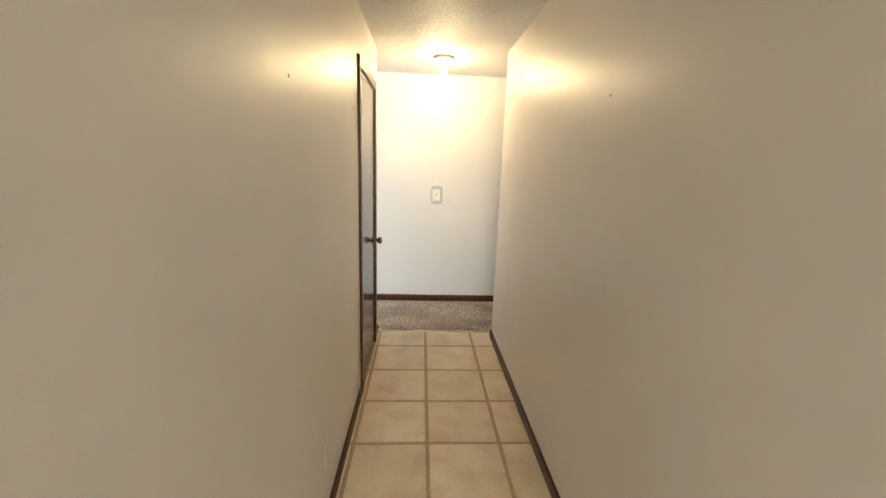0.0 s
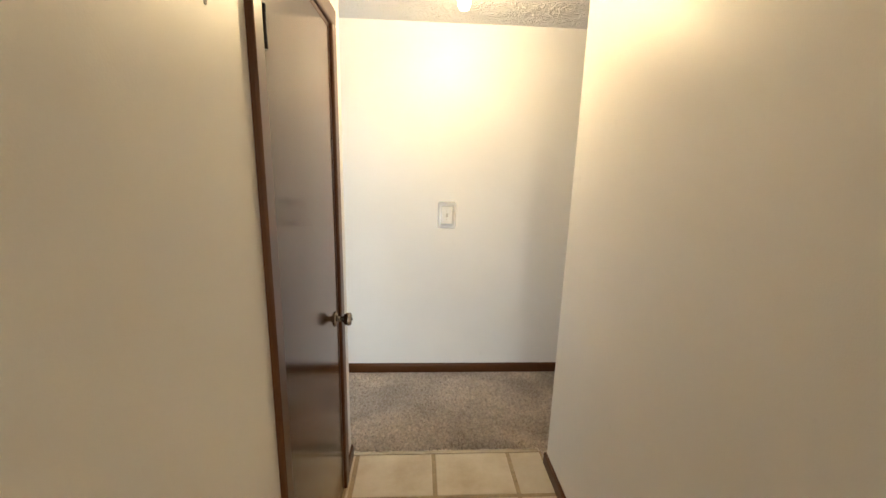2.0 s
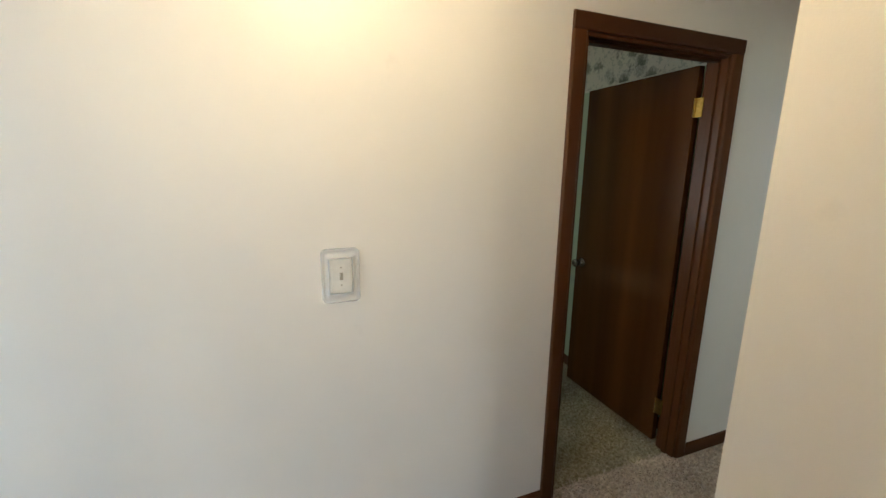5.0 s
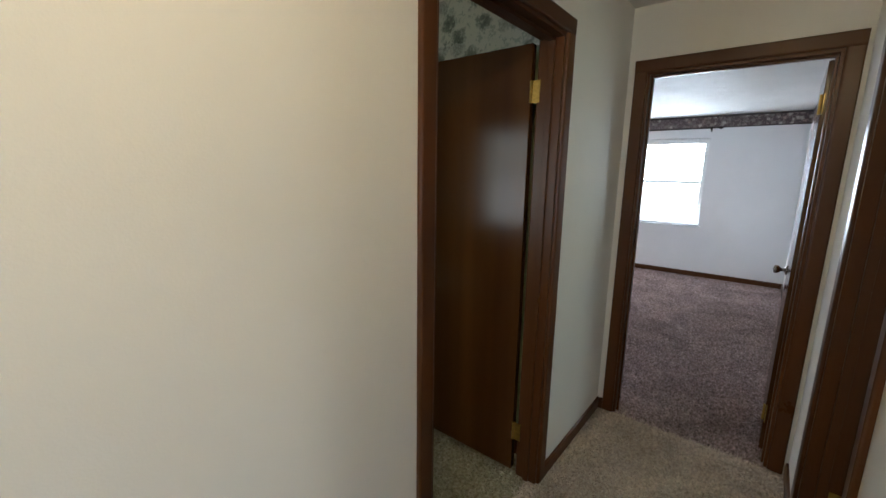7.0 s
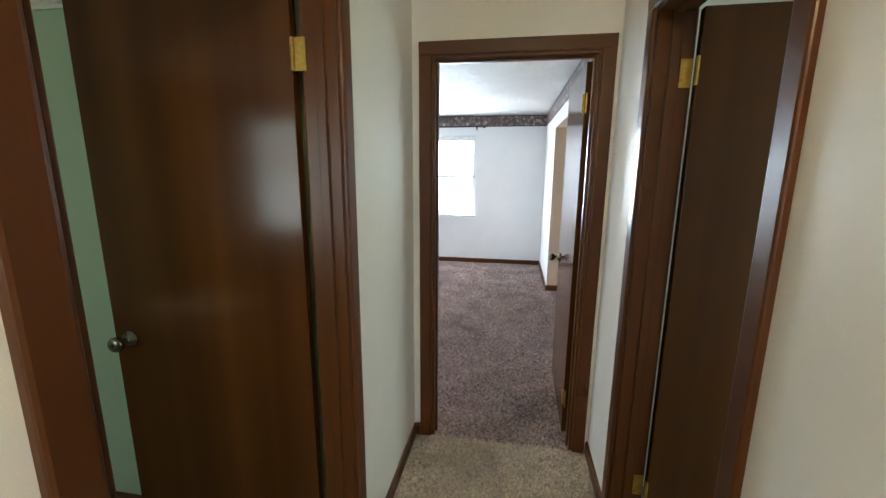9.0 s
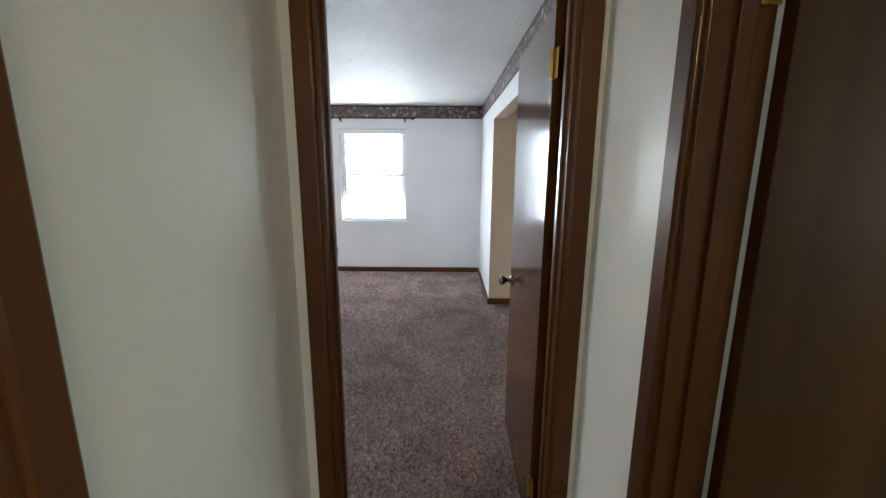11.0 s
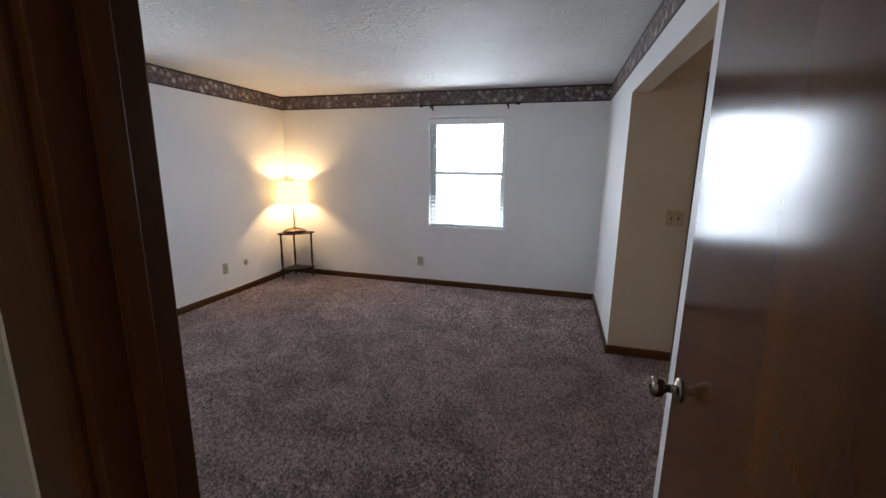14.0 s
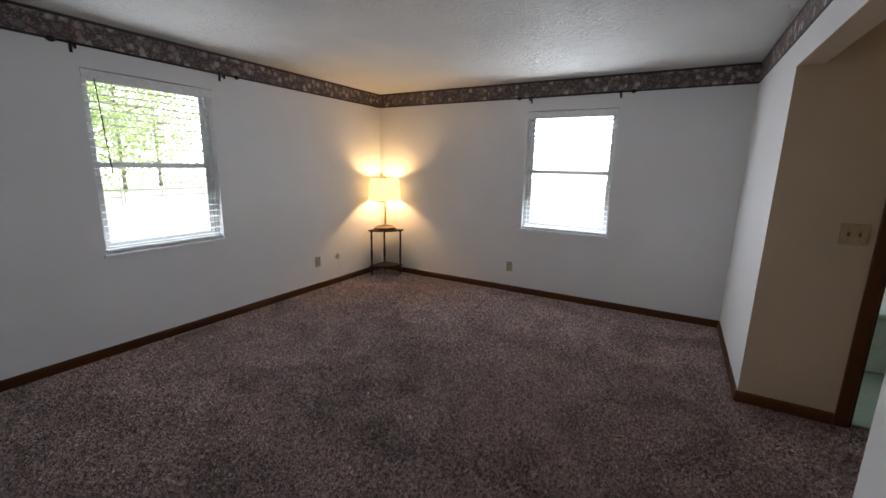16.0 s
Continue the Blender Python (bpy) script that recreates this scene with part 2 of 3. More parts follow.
# ---- helpers of this scene ----
def thing(name, at=(0, 0, 0), label="", category="", group="", kind=""):
    ob = new(name)
    ob.location = at
    return tagged(ob, label, category, group, kind)


def mesh_of(name, bm, material, smooth=False):
    me = bpy.data.meshes.new(name)
    bmesh.ops.recalc_face_normals(bm, faces=bm.faces)
    bm.to_mesh(me)
    bm.free()
    for m in material if isinstance(material, (list, tuple)) else [material]:
        me.materials.append(m)
    if smooth:
        for p in me.polygons:
            p.use_smooth = True
    return me


def part(name, bm, material, parent, label="", smooth=False):
    ob = new(name, mesh_of(name, bm, material, smooth))
    ob.parent = parent
    return tagged(ob, label)


def solo(name, bm, material, label="", category="", kind="", group="", smooth=False):
    return tagged(new(name, mesh_of(name, bm, material, smooth)), label, category, group, kind)


def box(bm, x0, x1, y0, y1, z0, z1, bevel=0.0, seg=2):
    r = bmesh.ops.create_cube(bm, size=1)
    vs = r["verts"]
    for v in vs:
        v.co = Vector((x0 + (v.co.x + 0.5) * (x1 - x0), y0 + (v.co.y + 0.5) * (y1 - y0), z0 + (v.co.z + 0.5) * (z1 - z0)))
    if bevel:
        es = list({e for v in vs for e in v.link_edges})
        bmesh.ops.bevel(bm, geom=es, offset=bevel, segments=seg, affect="EDGES", profile=0.6)
    return bm


def boxed(*a, **k):
    return box(bmesh.new(), *a, **k)


def lathe(profile, n=24, m=None):
    """A turned shape: (radius, height) round z, then moved by m."""
    bm = bmesh.new()
    rings = []
    for r, z in profile:
        rings.append([bm.verts.new((r * math.cos(2 * math.pi * i / n), r * math.sin(2 * math.pi * i / n), z)) for i in range(n)])
    for a, b in zip(rings, rings[1:]):
        for i in range(n):
            bm.faces.new((a[i], a[(i + 1) % n], b[(i + 1) % n], b[i]))
    bm.faces.new(rings[0][::-1])
    bm.faces.new(rings[-1])
    if m:
        bmesh.ops.transform(bm, matrix=m, verts=bm.verts)
    return bm


def strip(profile, length, m):
    """A moulding: profile (u, v) swept along local z from 0 to length, then moved by m."""
    bm = bmesh.new()
    lo = [bm.verts.new((u, v, 0)) for u, v in profile]
    hi = [bm.verts.new((u, v, length)) for u, v in profile]
    n = len(profile)
    for i in range(n):
        bm.faces.new((lo[i], lo[(i + 1) % n], hi[(i + 1) % n], hi[i]))
    bm.faces.new(lo[::-1])
    bm.faces.new(hi)
    bmesh.ops.transform(bm, matrix=m, verts=bm.verts)
    return bm


# ---- the large structure ----
DOOR_H = 2.035


def wall(name, axis, a0, a1, b0, b1, holes, mats, label):
    """A wall with thickness a0..a1 across `axis`, running b0..b1, with holes (b0, b1, z0, z1). mats: the low and the high side."""
    bm = bmesh.new()
    cuts = sorted({b0, b1, *(h[0] for h in holes), *(h[1] for h in holes)})
    for p, q in zip(cuts, cuts[1:]):
        spans, z = [], -0.01
        for h in sorted((h for h in holes if h[0] <= p and h[1] >= q), key=lambda h: h[2]):
            if h[2] > z:
                spans.append((z, h[2]))
            z = h[3]
        spans.append((z, H + 0.02))
        for z0, z1 in spans:
            box(bm, *((a0, a1, p, q) if axis == "x" else (p, q, a0, a1)), z0, z1)
    bmesh.ops.remove_doubles(bm, verts=bm.verts, dist=1e-5)
    k = 0 if axis == "x" else 1
    mid = (a0 + a1) / 2
    for f in bm.faces:
        f.material_index = 1 if f.calc_center_median()[k] > mid + 1e-4 else 0
    return solo(name, bm, mats, label, "wall", "structure")


wall("wall_corridor_left", "x", XL - 0.115, XL, -3, 3.58, [(2.655, 3.375, -0.02, DOOR_H)], [WALL, WALL], "cream painted corridor wall with small scuffs")
wall("wall_corridor_right", "x", XR, 1.19, -3, 3.385, [], [WALL, WALL], "cream painted corridor wall")
wall("wall_hall_south", "y", 3.385, 3.50, XR, 3.155, [(C0, C1, -0.02, DOOR_H)], [WALL, WALL], "cream painted hall wall with a door opening")
wall("wall_hall_south_west", "y", 3.465, 3.58, -0.8, XL - 0.115, [], [WALL, WALL], "cream painted hall wall")
wall("wall_hall_north", "y", NY, NY + 0.102, -3.615, 3.155, [(D10, D11, -0.02, DOOR_H)], [WALL, WALLG], "cream painted hall wall with a door opening")
wall("wall_hall_end", "x", 3.155, 3.25, 3.385, YN + 0.115, [(D20, D21, -0.02, DOOR_H)], [WALL, WALLB], "painted wall between hall and bedroom")
wall("wall_west_room_west", "x", -3.615, -3.5, 0.885, NY, [(2.25, 3.25, 0.4, 2.1)], [WALL, WALL], "plain wall with a window opening")
wall("wall_west_room_south", "y", 0.885, 1.0, -3.5, -0.8, [], [WALL, WALL], "plain painted wall")
wall("wall_corridor_back", "y", -3.115, -3.0, XL - 0.115, 1.19, [(0.1, 1.0, 0.45, 2.25)], [WALL, WALL], "plain corridor wall with a window opening")
wall("wall_bedroom_north", "y", YN, YN + 0.115, 3.25, XE + 0.115, [(W20, W21, WZ0, WZ1)], [WALLB, WALLB], "white painted bedroom wall with a window")
wall("wall_bedroom_east", "x", XE, XE + 0.115, 3.37, YN, [(W10, W11, WZ0, WZ1)], [WALLB, WALLB], "white painted bedroom wall with a window")
wall("wall_bedroom_south", "y", 3.37, 3.485, 3.25, XE, [(A0, A1, -0.02, ALC_H)], [WALLA, WALLB], "white painted bedroom wall with a wide opening")
wall("wall_alcove_east", "x", A1, A1 + 0.115, 1.9, 3.37, [(2.25, 2.965, -0.02, DOOR_H)], [WALLA, WALLT], "alcove wall with a doorway, paint toned for warm shade")
wall("wall_alcove_west", "x", A0 - 0.115, A0, 1.9, 3.37, [], [WALLA, WALLA], "alcove wall, paint toned for warm shade")
wall("wall_alcove_south", "y", 1.785, 1.9, A0 - 0.115, 8.4, [(7.3, 7.9, 1.2, 2.0)], [WALL, WALLT], "beige painted alcove wall")
wall("wall_bath_east", "x", 8.4, 8.515, 1.785, 3.37, [], [WALLT, WALLT], "pale green bathroom wall")
wall("wall_bath_north", "y", 3.25, 3.366, A1 + 0.115, 8.4, [], [WALLT, WALLT], "pale green bathroom wall")
wall("wall_green_room_east", "x", 2.42, 2.535, NY + 0.102, 8.0, [], [WALLG, WALLG], "sage green painted wall")
wall("wall_green_room_north", "y", 8.0, 8.115, -1.115, 2.535, [], [WALLG, WALLG], "sage green painted wall")
wall("wall_green_room_west", "x", -1.115, -1.0, NY + 0.102, 8.0, [(5.9, 6.9, 0.8, 2.0)], [WALLG, WALLG], "sage green painted wall with a window opening")
wall("wall_side_room_east", "x", 2.95, 3.065, 0.7, 3.385, [], [WALL, WALL], "plain side room wall")
wall("wall_side_room_south", "y", 0.7, 0.815, 1.19, 2.95, [(1.7, 2.5, 1.05, 1.95)], [WALL, WALL], "plain side room wall")
wall("wall_closet_back", "x", -0.8, -0.7, 0.885, 3.465, [], [WALL, WALL], "plain closet wall")
wall("wall_closet_side", "y", 2.0, 2.1, -0.7, XL - 0.115, [], [WALL, WALL], "plain closet wall")

for nm, a in (("ceiling_hall", (-3.615, 3.21, 3.43, 4.56)), ("ceiling_corridor", (-3.615, 3.21, -3.115, 3.43)), ("ceiling_bedroom", (3.246, XE + 0.004, 3.481, YN + 0.004)),
              ("ceiling_green_room", (-1.115, 3.21, 4.562, 8.115)), ("ceiling_alcove", (3.212, 8.515, 1.785, 3.375))):
    z = HB if "bedroom" in nm else H
    solo(nm, boxed(*a, z, z + 0.12), CEIL, "stomp-textured white plaster ceiling", "ceiling", "structure")

solo("floor_slab", boxed(-3.615, 8.515, -3.115, 8.115, -0.25, -0.036), GROUT, "tan grout bed and subfloor", "floor", "structure")
EDGE_Y = 3.60


def pile(name, x0, x1, y0, y1, count, high, material, label, bald=None):
    """A carpet: a sheet and its many short tufts."""
    root = solo(name, boxed(x0, x1, y0, y1, -0.035, -0.016), material, label, "carpet", "structure")
    rng = np.random.default_rng(7)
    x, y = rng.uniform(x0, x1, count), rng.uniform(y0, y1, count)
    if bald is not None:
        keep = rng.random(count) < bald(x, y)
        x, y = x[keep], y[keep]
    n = len(x)
    turn = rng.uniform(0, 2 * np.pi, n)
    wide = rng.uniform(0.0022, 0.0050, n)
    h = high * rng.uniform(0.6, 1.15, n)
    lean = rng.normal(0, 0.7, (n, 2)) * high
    cx, sy = np.cos(turn) * wide, np.sin(turn) * wide
    z = np.full(n, -0.016)
    co = np.stack([np.stack([x - cx, y - sy, z], 1), np.stack([x + cx, y + sy, z], 1),
                   np.stack([x + cx * 0.8 + lean[:, 0], y + sy * 0.8 + lean[:, 1], z + h], 1),
                   np.stack([x - cx * 0.8 + lean[:, 0], y - sy * 0.8 + lean[:, 1], z + h * 0.92], 1)], 1).reshape(-1, 3)
    me = bpy.data.meshes.new("tufts")
    me.vertices.add(4 * n)
    me.vertices.foreach_set("co", co.ravel())
    me.loops.add(4 * n)
    me.loops.foreach_set("vertex_index", np.arange(4 * n))
    me.polygons.add(n)
    me.polygons.foreach_set("loop_start", np.arange(0, 4 * n, 4))
    me.update(calc_edges=True)
    me.materials.append(material)
    ob = new("tufts", me)
    ob.parent = root
    tagged(ob, kind="stuff")
    return root


pile("carpet_west_room", -3.5, -0.8, 1.0, 3.48, 20000, 0.014, HALLC, "tan cut-pile carpet")
pile("carpet_hall", -3.5, 3.165, 3.48, NY + 0.05, 130000, 0.014, HALLC, "tan cut-pile carpet with footprints",
     lambda x, y: np.where((x > XL) & (x < XR) & (y < EDGE_Y), 0.0, 1.0))
pile("carpet_bedroom", 3.165, XE, 3.43, YN, 420000, 0.013, BEDC, "mauve-brown shaggy cut-pile carpet",
     lambda x, y: np.clip(1.25 - 0.16 * np.hypot(x - 3.3, y - 4.0), 0.35, 1))
pile("carpet_alcove", A0, A1 + 0.05, 1.9, 3.43, 40000, 0.015, BEDC, "mauve-brown cut-pile carpet")
pile("carpet_green_room", -1.0, 2.42, NY + 0.05, 8.0, 80000, 0.014, GREENC, "olive-tan cut-pile carpet")
solo("floor_bath", boxed(A1 + 0.05, 8.4, 1.9, 3.25, -0.02, 0.0), plain("pale green vinyl", (0.42, 0.50, 0.42), 0.4), "pale green vinyl bathroom floor", "floor", "structure")
solo("floor_side_room", boxed(1.19, 2.95, 0.815, 3.43, -0.02, 0.0), plain("beige vinyl", (0.4, 0.34, 0.26), 0.4), "beige vinyl floor", "floor", "structure")

# baseboards: a flat board with a rounded top
BB = [(0, 0), (0.012, 0), (0.012, 0.055), (0.009, 0.066), (0.004, 0.070), (0, 0.070)]


def baseboard(x0, y0, x1, y1, side, material):
    """From (x0, y0) to (x1, y1) along a wall; side: the angle, in degrees, of the way the board faces."""
    length = math.hypot(x1 - x0, y1 - y0)
    run = Vector((x1 - x0, y1 - y0, 0)).normalized()
    out = Vector((math.cos(radians(side)), math.sin(radians(side)), 0))
    m = Matrix((out, Vector((0, 0, 1)), run)).transposed().to_4x4()
    m.translation = (x0, y0, -0.004)
    solo("baseboard", strip(BB, length, m), material, "dark brown stained wooden baseboard along the wall", "baseboard", "structure", "baseboards")


baseboard(XL, -3, XL, 2.60, 0, TRIMY)
baseboard(XL, 3.43, XL, 3.592, 0, TRIMY)
baseboard(XR, -3, XR, 3.512, 180, TRIMY)
baseboard(XR - 0.012, 3.50, C0 - 0.06, 3.50, 90, TRIMX)
baseboard(C1 + 0.06, 3.50, 3.155, 3.50, 90, TRIMX)
baseboard(-3.5, NY, D10 - 0.06, NY, -90, TRIMX)
baseboard(D11 + 0.06, NY, 3.155, NY, -90, TRIMX)
baseboard(3.155, D21 + 0.06, 3.155, NY - 0.012, 180, TRIMY)
baseboard(3.25, D21 + 0.06, 3.25, YN, 0, TRIMY)
baseboard(3.25, YN, XE, YN, -90, TRIMX)
baseboard(XE, 3.485, XE, YN - 0.012, 180, TRIMY)
baseboard(A1, 3.485, XE - 0.012, 3.485, 90, TRIMX)
baseboard(3.34, 3.485, A0, 3.485, 90, TRIMX)
baseboard(A1, 3.03, A1, 3.497, 180, TRIMY)
baseboard(2.42, NY + 0.102, 2.42, 8.0, 180, TRIMY)
baseboard(-1.0, 8.0, 2.41, 8.0, -90, TRIMX)

# door frames: jamb lining, stop, and flat eased casing on each face
CASE = [(0, 0), (0.064, 0), (0.064, 0.010), (0.0625, 0.0135), (0.058, 0.016), (0.010, 0.0145), (0.004, 0.0125), (0.001, 0.009), (0, 0.006)]


def casing(frame_ob, axis, face, out, b0, b1, top, hmat):
    """Two legs and a head round the opening b0..b1; face: the wall's surface; out: +1 or -1."""
    def place(corner, u, v, w):
        m = Matrix((Vector(u), Vector(v), Vector(w))).transposed().to_4x4()
        m.translation = corner
        return m
    along = Vector((0, 1, 0)) if axis == "x" else Vector((1, 0, 0))
    nrm = (Vector((1, 0, 0)) if axis == "x" else Vector((0, 1, 0))) * out
    org = Vector((face, 0, 0)) if axis == "x" else Vector((0, face, 0))
    up = Vector((0, 0, 1))
    part("casing", strip(CASE, top, place(org + along * b0, -along, nrm, up)), TRIM, frame_ob)
    part("casing", strip(CASE, top, place(org + along * b1, along, nrm, up)), TRIM, frame_ob)
    part("head_casing", strip(CASE, b1 - b0 + 0.128, place(org + along * (b0 - 0.064) + up * top, up, nrm, along)), hmat, frame_ob)


def door_frame(name, axis, a0, a1, b0, b1, faces, stop, hmat, label):
    root = thing(name, label=label, category="door frame", kind="structure")
    t = 0.018
    low = 0.0
    def bx(p, q, r, s, z0, z1):
        return boxed(*((p, q, r, s) if axis == "x" else (r, s, p, q)), z0, z1, bevel=0.002)
    part("jamb", bx(a0 - 0.001, a1 + 0.001, b0, b0 + t, low, DOOR_H - t), TRIM, root)
    part("jamb", bx(a0 - 0.001, a1 + 0.001, b1 - t, b1, low, DOOR_H - t), TRIM, root)
    part("head_jamb", bx(a0 - 0.001, a1 + 0.001, b0, b1, DOOR_H - t, DOOR_H - 0.0005), hmat, root)
    s0, s1 = stop
    part("door_stop", bx(s0, s1, b0 + t, b0 + t + 0.011, low, DOOR_H - t - 0.011), TRIM, root)
    part("door_stop", bx(s0, s1, b1 - t - 0.011, b1 - t, low, DOOR_H - t - 0.011), TRIM, root)
    part("head_stop", bx(s0, s1, b0 + t, b1 - t, DOOR_H - t - 0.011, DOOR_H - t), hmat, root)
    for face, out in faces:
        casing(root, axis, face, out, b0 + 0.004, b1 - 0.004, DOOR_H - 0.004, hmat)
    return root


door_frame("door_frame_closet", "x", XL - 0.115, XL, 2.655, 3.375, [(XL, 1)], (XL - 0.08, XL - 0.05), TRIMY, "dark mahogany-stained frame of the corridor closet door")
door_frame("door_frame_green_room", "y", NY, NY + 0.102, D10, D11, [(NY, -1), (NY + 0.102, 1)], (NY + 0.035, NY + 0.062), TRIMX, "glossy mahogany-stained frame of the green room doorway")
door_frame("door_frame_bedroom", "x", 3.155, 3.25, D20, D21, [(3.155, -1), (3.25, 1)], (3.19, 3.215), TRIMY, "glossy mahogany-stained frame of the bedroom doorway")
door_frame("door_frame_side_room", "y", 3.385, 3.50, C0, C1, [(3.50, 1), (3.385, -1)], (3.425, 3.455), TRIMX, "glossy mahogany-stained frame of the side room doorway")
door_frame("door_frame_bath", "x", A1, A1 + 0.115, 2.25, 2.965, [(A1, -1)], (A1 + 0.04, A1 + 0.07), TRIMY, "dark stained frame of the bathroom doorway")

KNOB = [(0.031, 0.0), (0.031, 0.004), (0.024, 0.009), (0.012, 0.012), (0.0105, 0.028), (0.014, 0.034), (0.022, 0.040), (0.0265, 0.050), (0.027, 0.060), (0.023, 0.066), (0.010, 0.068)]


def door(name, m, width, leaf, label, knuckle_side):
    """A flush slab hung at its own z axis, reaching along +x, 35 mm thick towards -y."""
    root = thing(name, label=label, category="door", kind="structure")
    root.matrix_world = m
    z0, z1 = 0.018, DOOR_H - 0.022
    part("slab", boxed(0.003, width, -0.035, 0, z0, z1, bevel=0.0025), SLAB, root)
    for sgn, y in ((1, 0.0), (-1, -0.035)):
        k = part("door_knob", lathe(KNOB, 24, Matrix.Translation((width - 0.062, y, 0.90)) @ pose(0, 0, 0, -90 * sgn)), NICKEL, root, "dull metal tulip knob", True)
        part("keyhole_button", lathe([(0.006, 0.067), (0.006, 0.070), (0.004, 0.071)], 12, Matrix.Translation((width - 0.062, y, 0.90)) @ pose(0, 0, 0, -90 * sgn)), IRON, k)
    part("latch_plate", boxed(width - 0.0006, width + 0.0012, -0.029, -0.006, 0.872, 0.928), BRASS, root)
    for z in (0.24, 1.82):
        bm = bmesh.new()
        y = 0.005 if knuckle_side > 0 else -0.040
        for i in range(5):
            c = lathe([(0.005, 0), (0.006, 0.001), (0.006, 0.0165), (0.005, 0.0175)], 12, Matrix.Translation((-0.002, y, z - 0.044 + i * 0.0178)))
            me = bpy.data.meshes.new("knuckle")
            c.to_mesh(me)
            c.free()
            bm.from_mesh(me)
            bpy.data.meshes.remove(me)
        if leaf:
            y0, y1 = leaf
            box(bm, -0.040, -0.004, y0, y1, z - 0.045, z + 0.045)
            for dz in (-0.03, 0.0, 0.03):
                box(bm, -0.024 + dz * 0.3, -0.018 + dz * 0.3, y0 - 0.0008, y1 + 0.0008, z + dz - 0.003, z + dz + 0.003)
        part("hinge", bm, BRASS if leaf else IRON, root, "brass butt hinge" if leaf else "dark butt hinge")
    return root


door("door_closet", pose(XL - 0.032, 2.676, 0, 0, 0, 90), 0.678, None, "closed dark walnut flush door with a metal knob", -1)
door("door_green_room", pose(D11 - 0.021, NY + 0.130, 0, 0, 0, 90), 0.755, (0.0, 0.003), "open dark walnut flush door folded back into the green room", 1)
door("door_bedroom", pose(3.285, D20 + 0.044, 0, 0, 0, -1.1), 0.755, (-0.006, -0.003), "open glossy walnut flush door standing in the bedroom", 1)
door("door_side_room", pose(C1 - 0.019, 3.378, 0, 0, 0, -90), 0.70, (-0.004, -0.001), "open brown walnut flush door of the side room", -1)


# ---- windows and blinds ----
def window(name, m, w, z0, z1):
    """A double-hung window seen from inside: local x along the wall, y outwards, the wall's inner face at y = 0."""
    root = thing(name, label="white double-hung window with two sashes in a plaster reveal", category="window", kind="structure")
    root.matrix_world = m
    h = z1 - z0
    part("sill", boxed(-0.02, w + 0.02, -0.022, 0.075, z0 - 0.022, z0 - 0.001, bevel=0.004), SASH, root)
    for a in ((0, 0.028, z0, z1), (w - 0.028, w, z0, z1)):
        part("window_frame", boxed(a[0], a[1], 0.07, 0.112, a[2], a[3], bevel=0.003), SASH, root)
    part("window_frame", boxed(0.028, w - 0.028, 0.07, 0.112, z1 - 0.03, z1, bevel=0.003), SASH, root)
    part("window_frame", boxed(0.028, w - 0.028, 0.07, 0.112, z0, z0 + 0.03, bevel=0.003), SASH, root)
    mid = z0 + h * 0.5
    for y0, y1, a, b in ((0.076, 0.090, z0 + 0.03, mid + 0.018), (0.092, 0.106, mid - 0.018, z1 - 0.03)):
        bm = bmesh.new()
        for q in ((0.03, 0.062, a, b), (w - 0.062, w - 0.03, a, b), (0.062, w - 0.062, a, a + 0.036), (0.062, w - 0.062, b - 0.036, b)):
            box(bm, q[0], q[1], y0, y1, q[2], q[3], 0.002)
        s = part("sash", bm, SASH, root)
        g = part("pane", boxed(0.062, w - 0.062, (y0 + y1) / 2 - 0.002, (y0 + y1) / 2 + 0.002, a + 0.036, b - 0.036), GLASS, s)
        g.visible_shadow = False
    return root


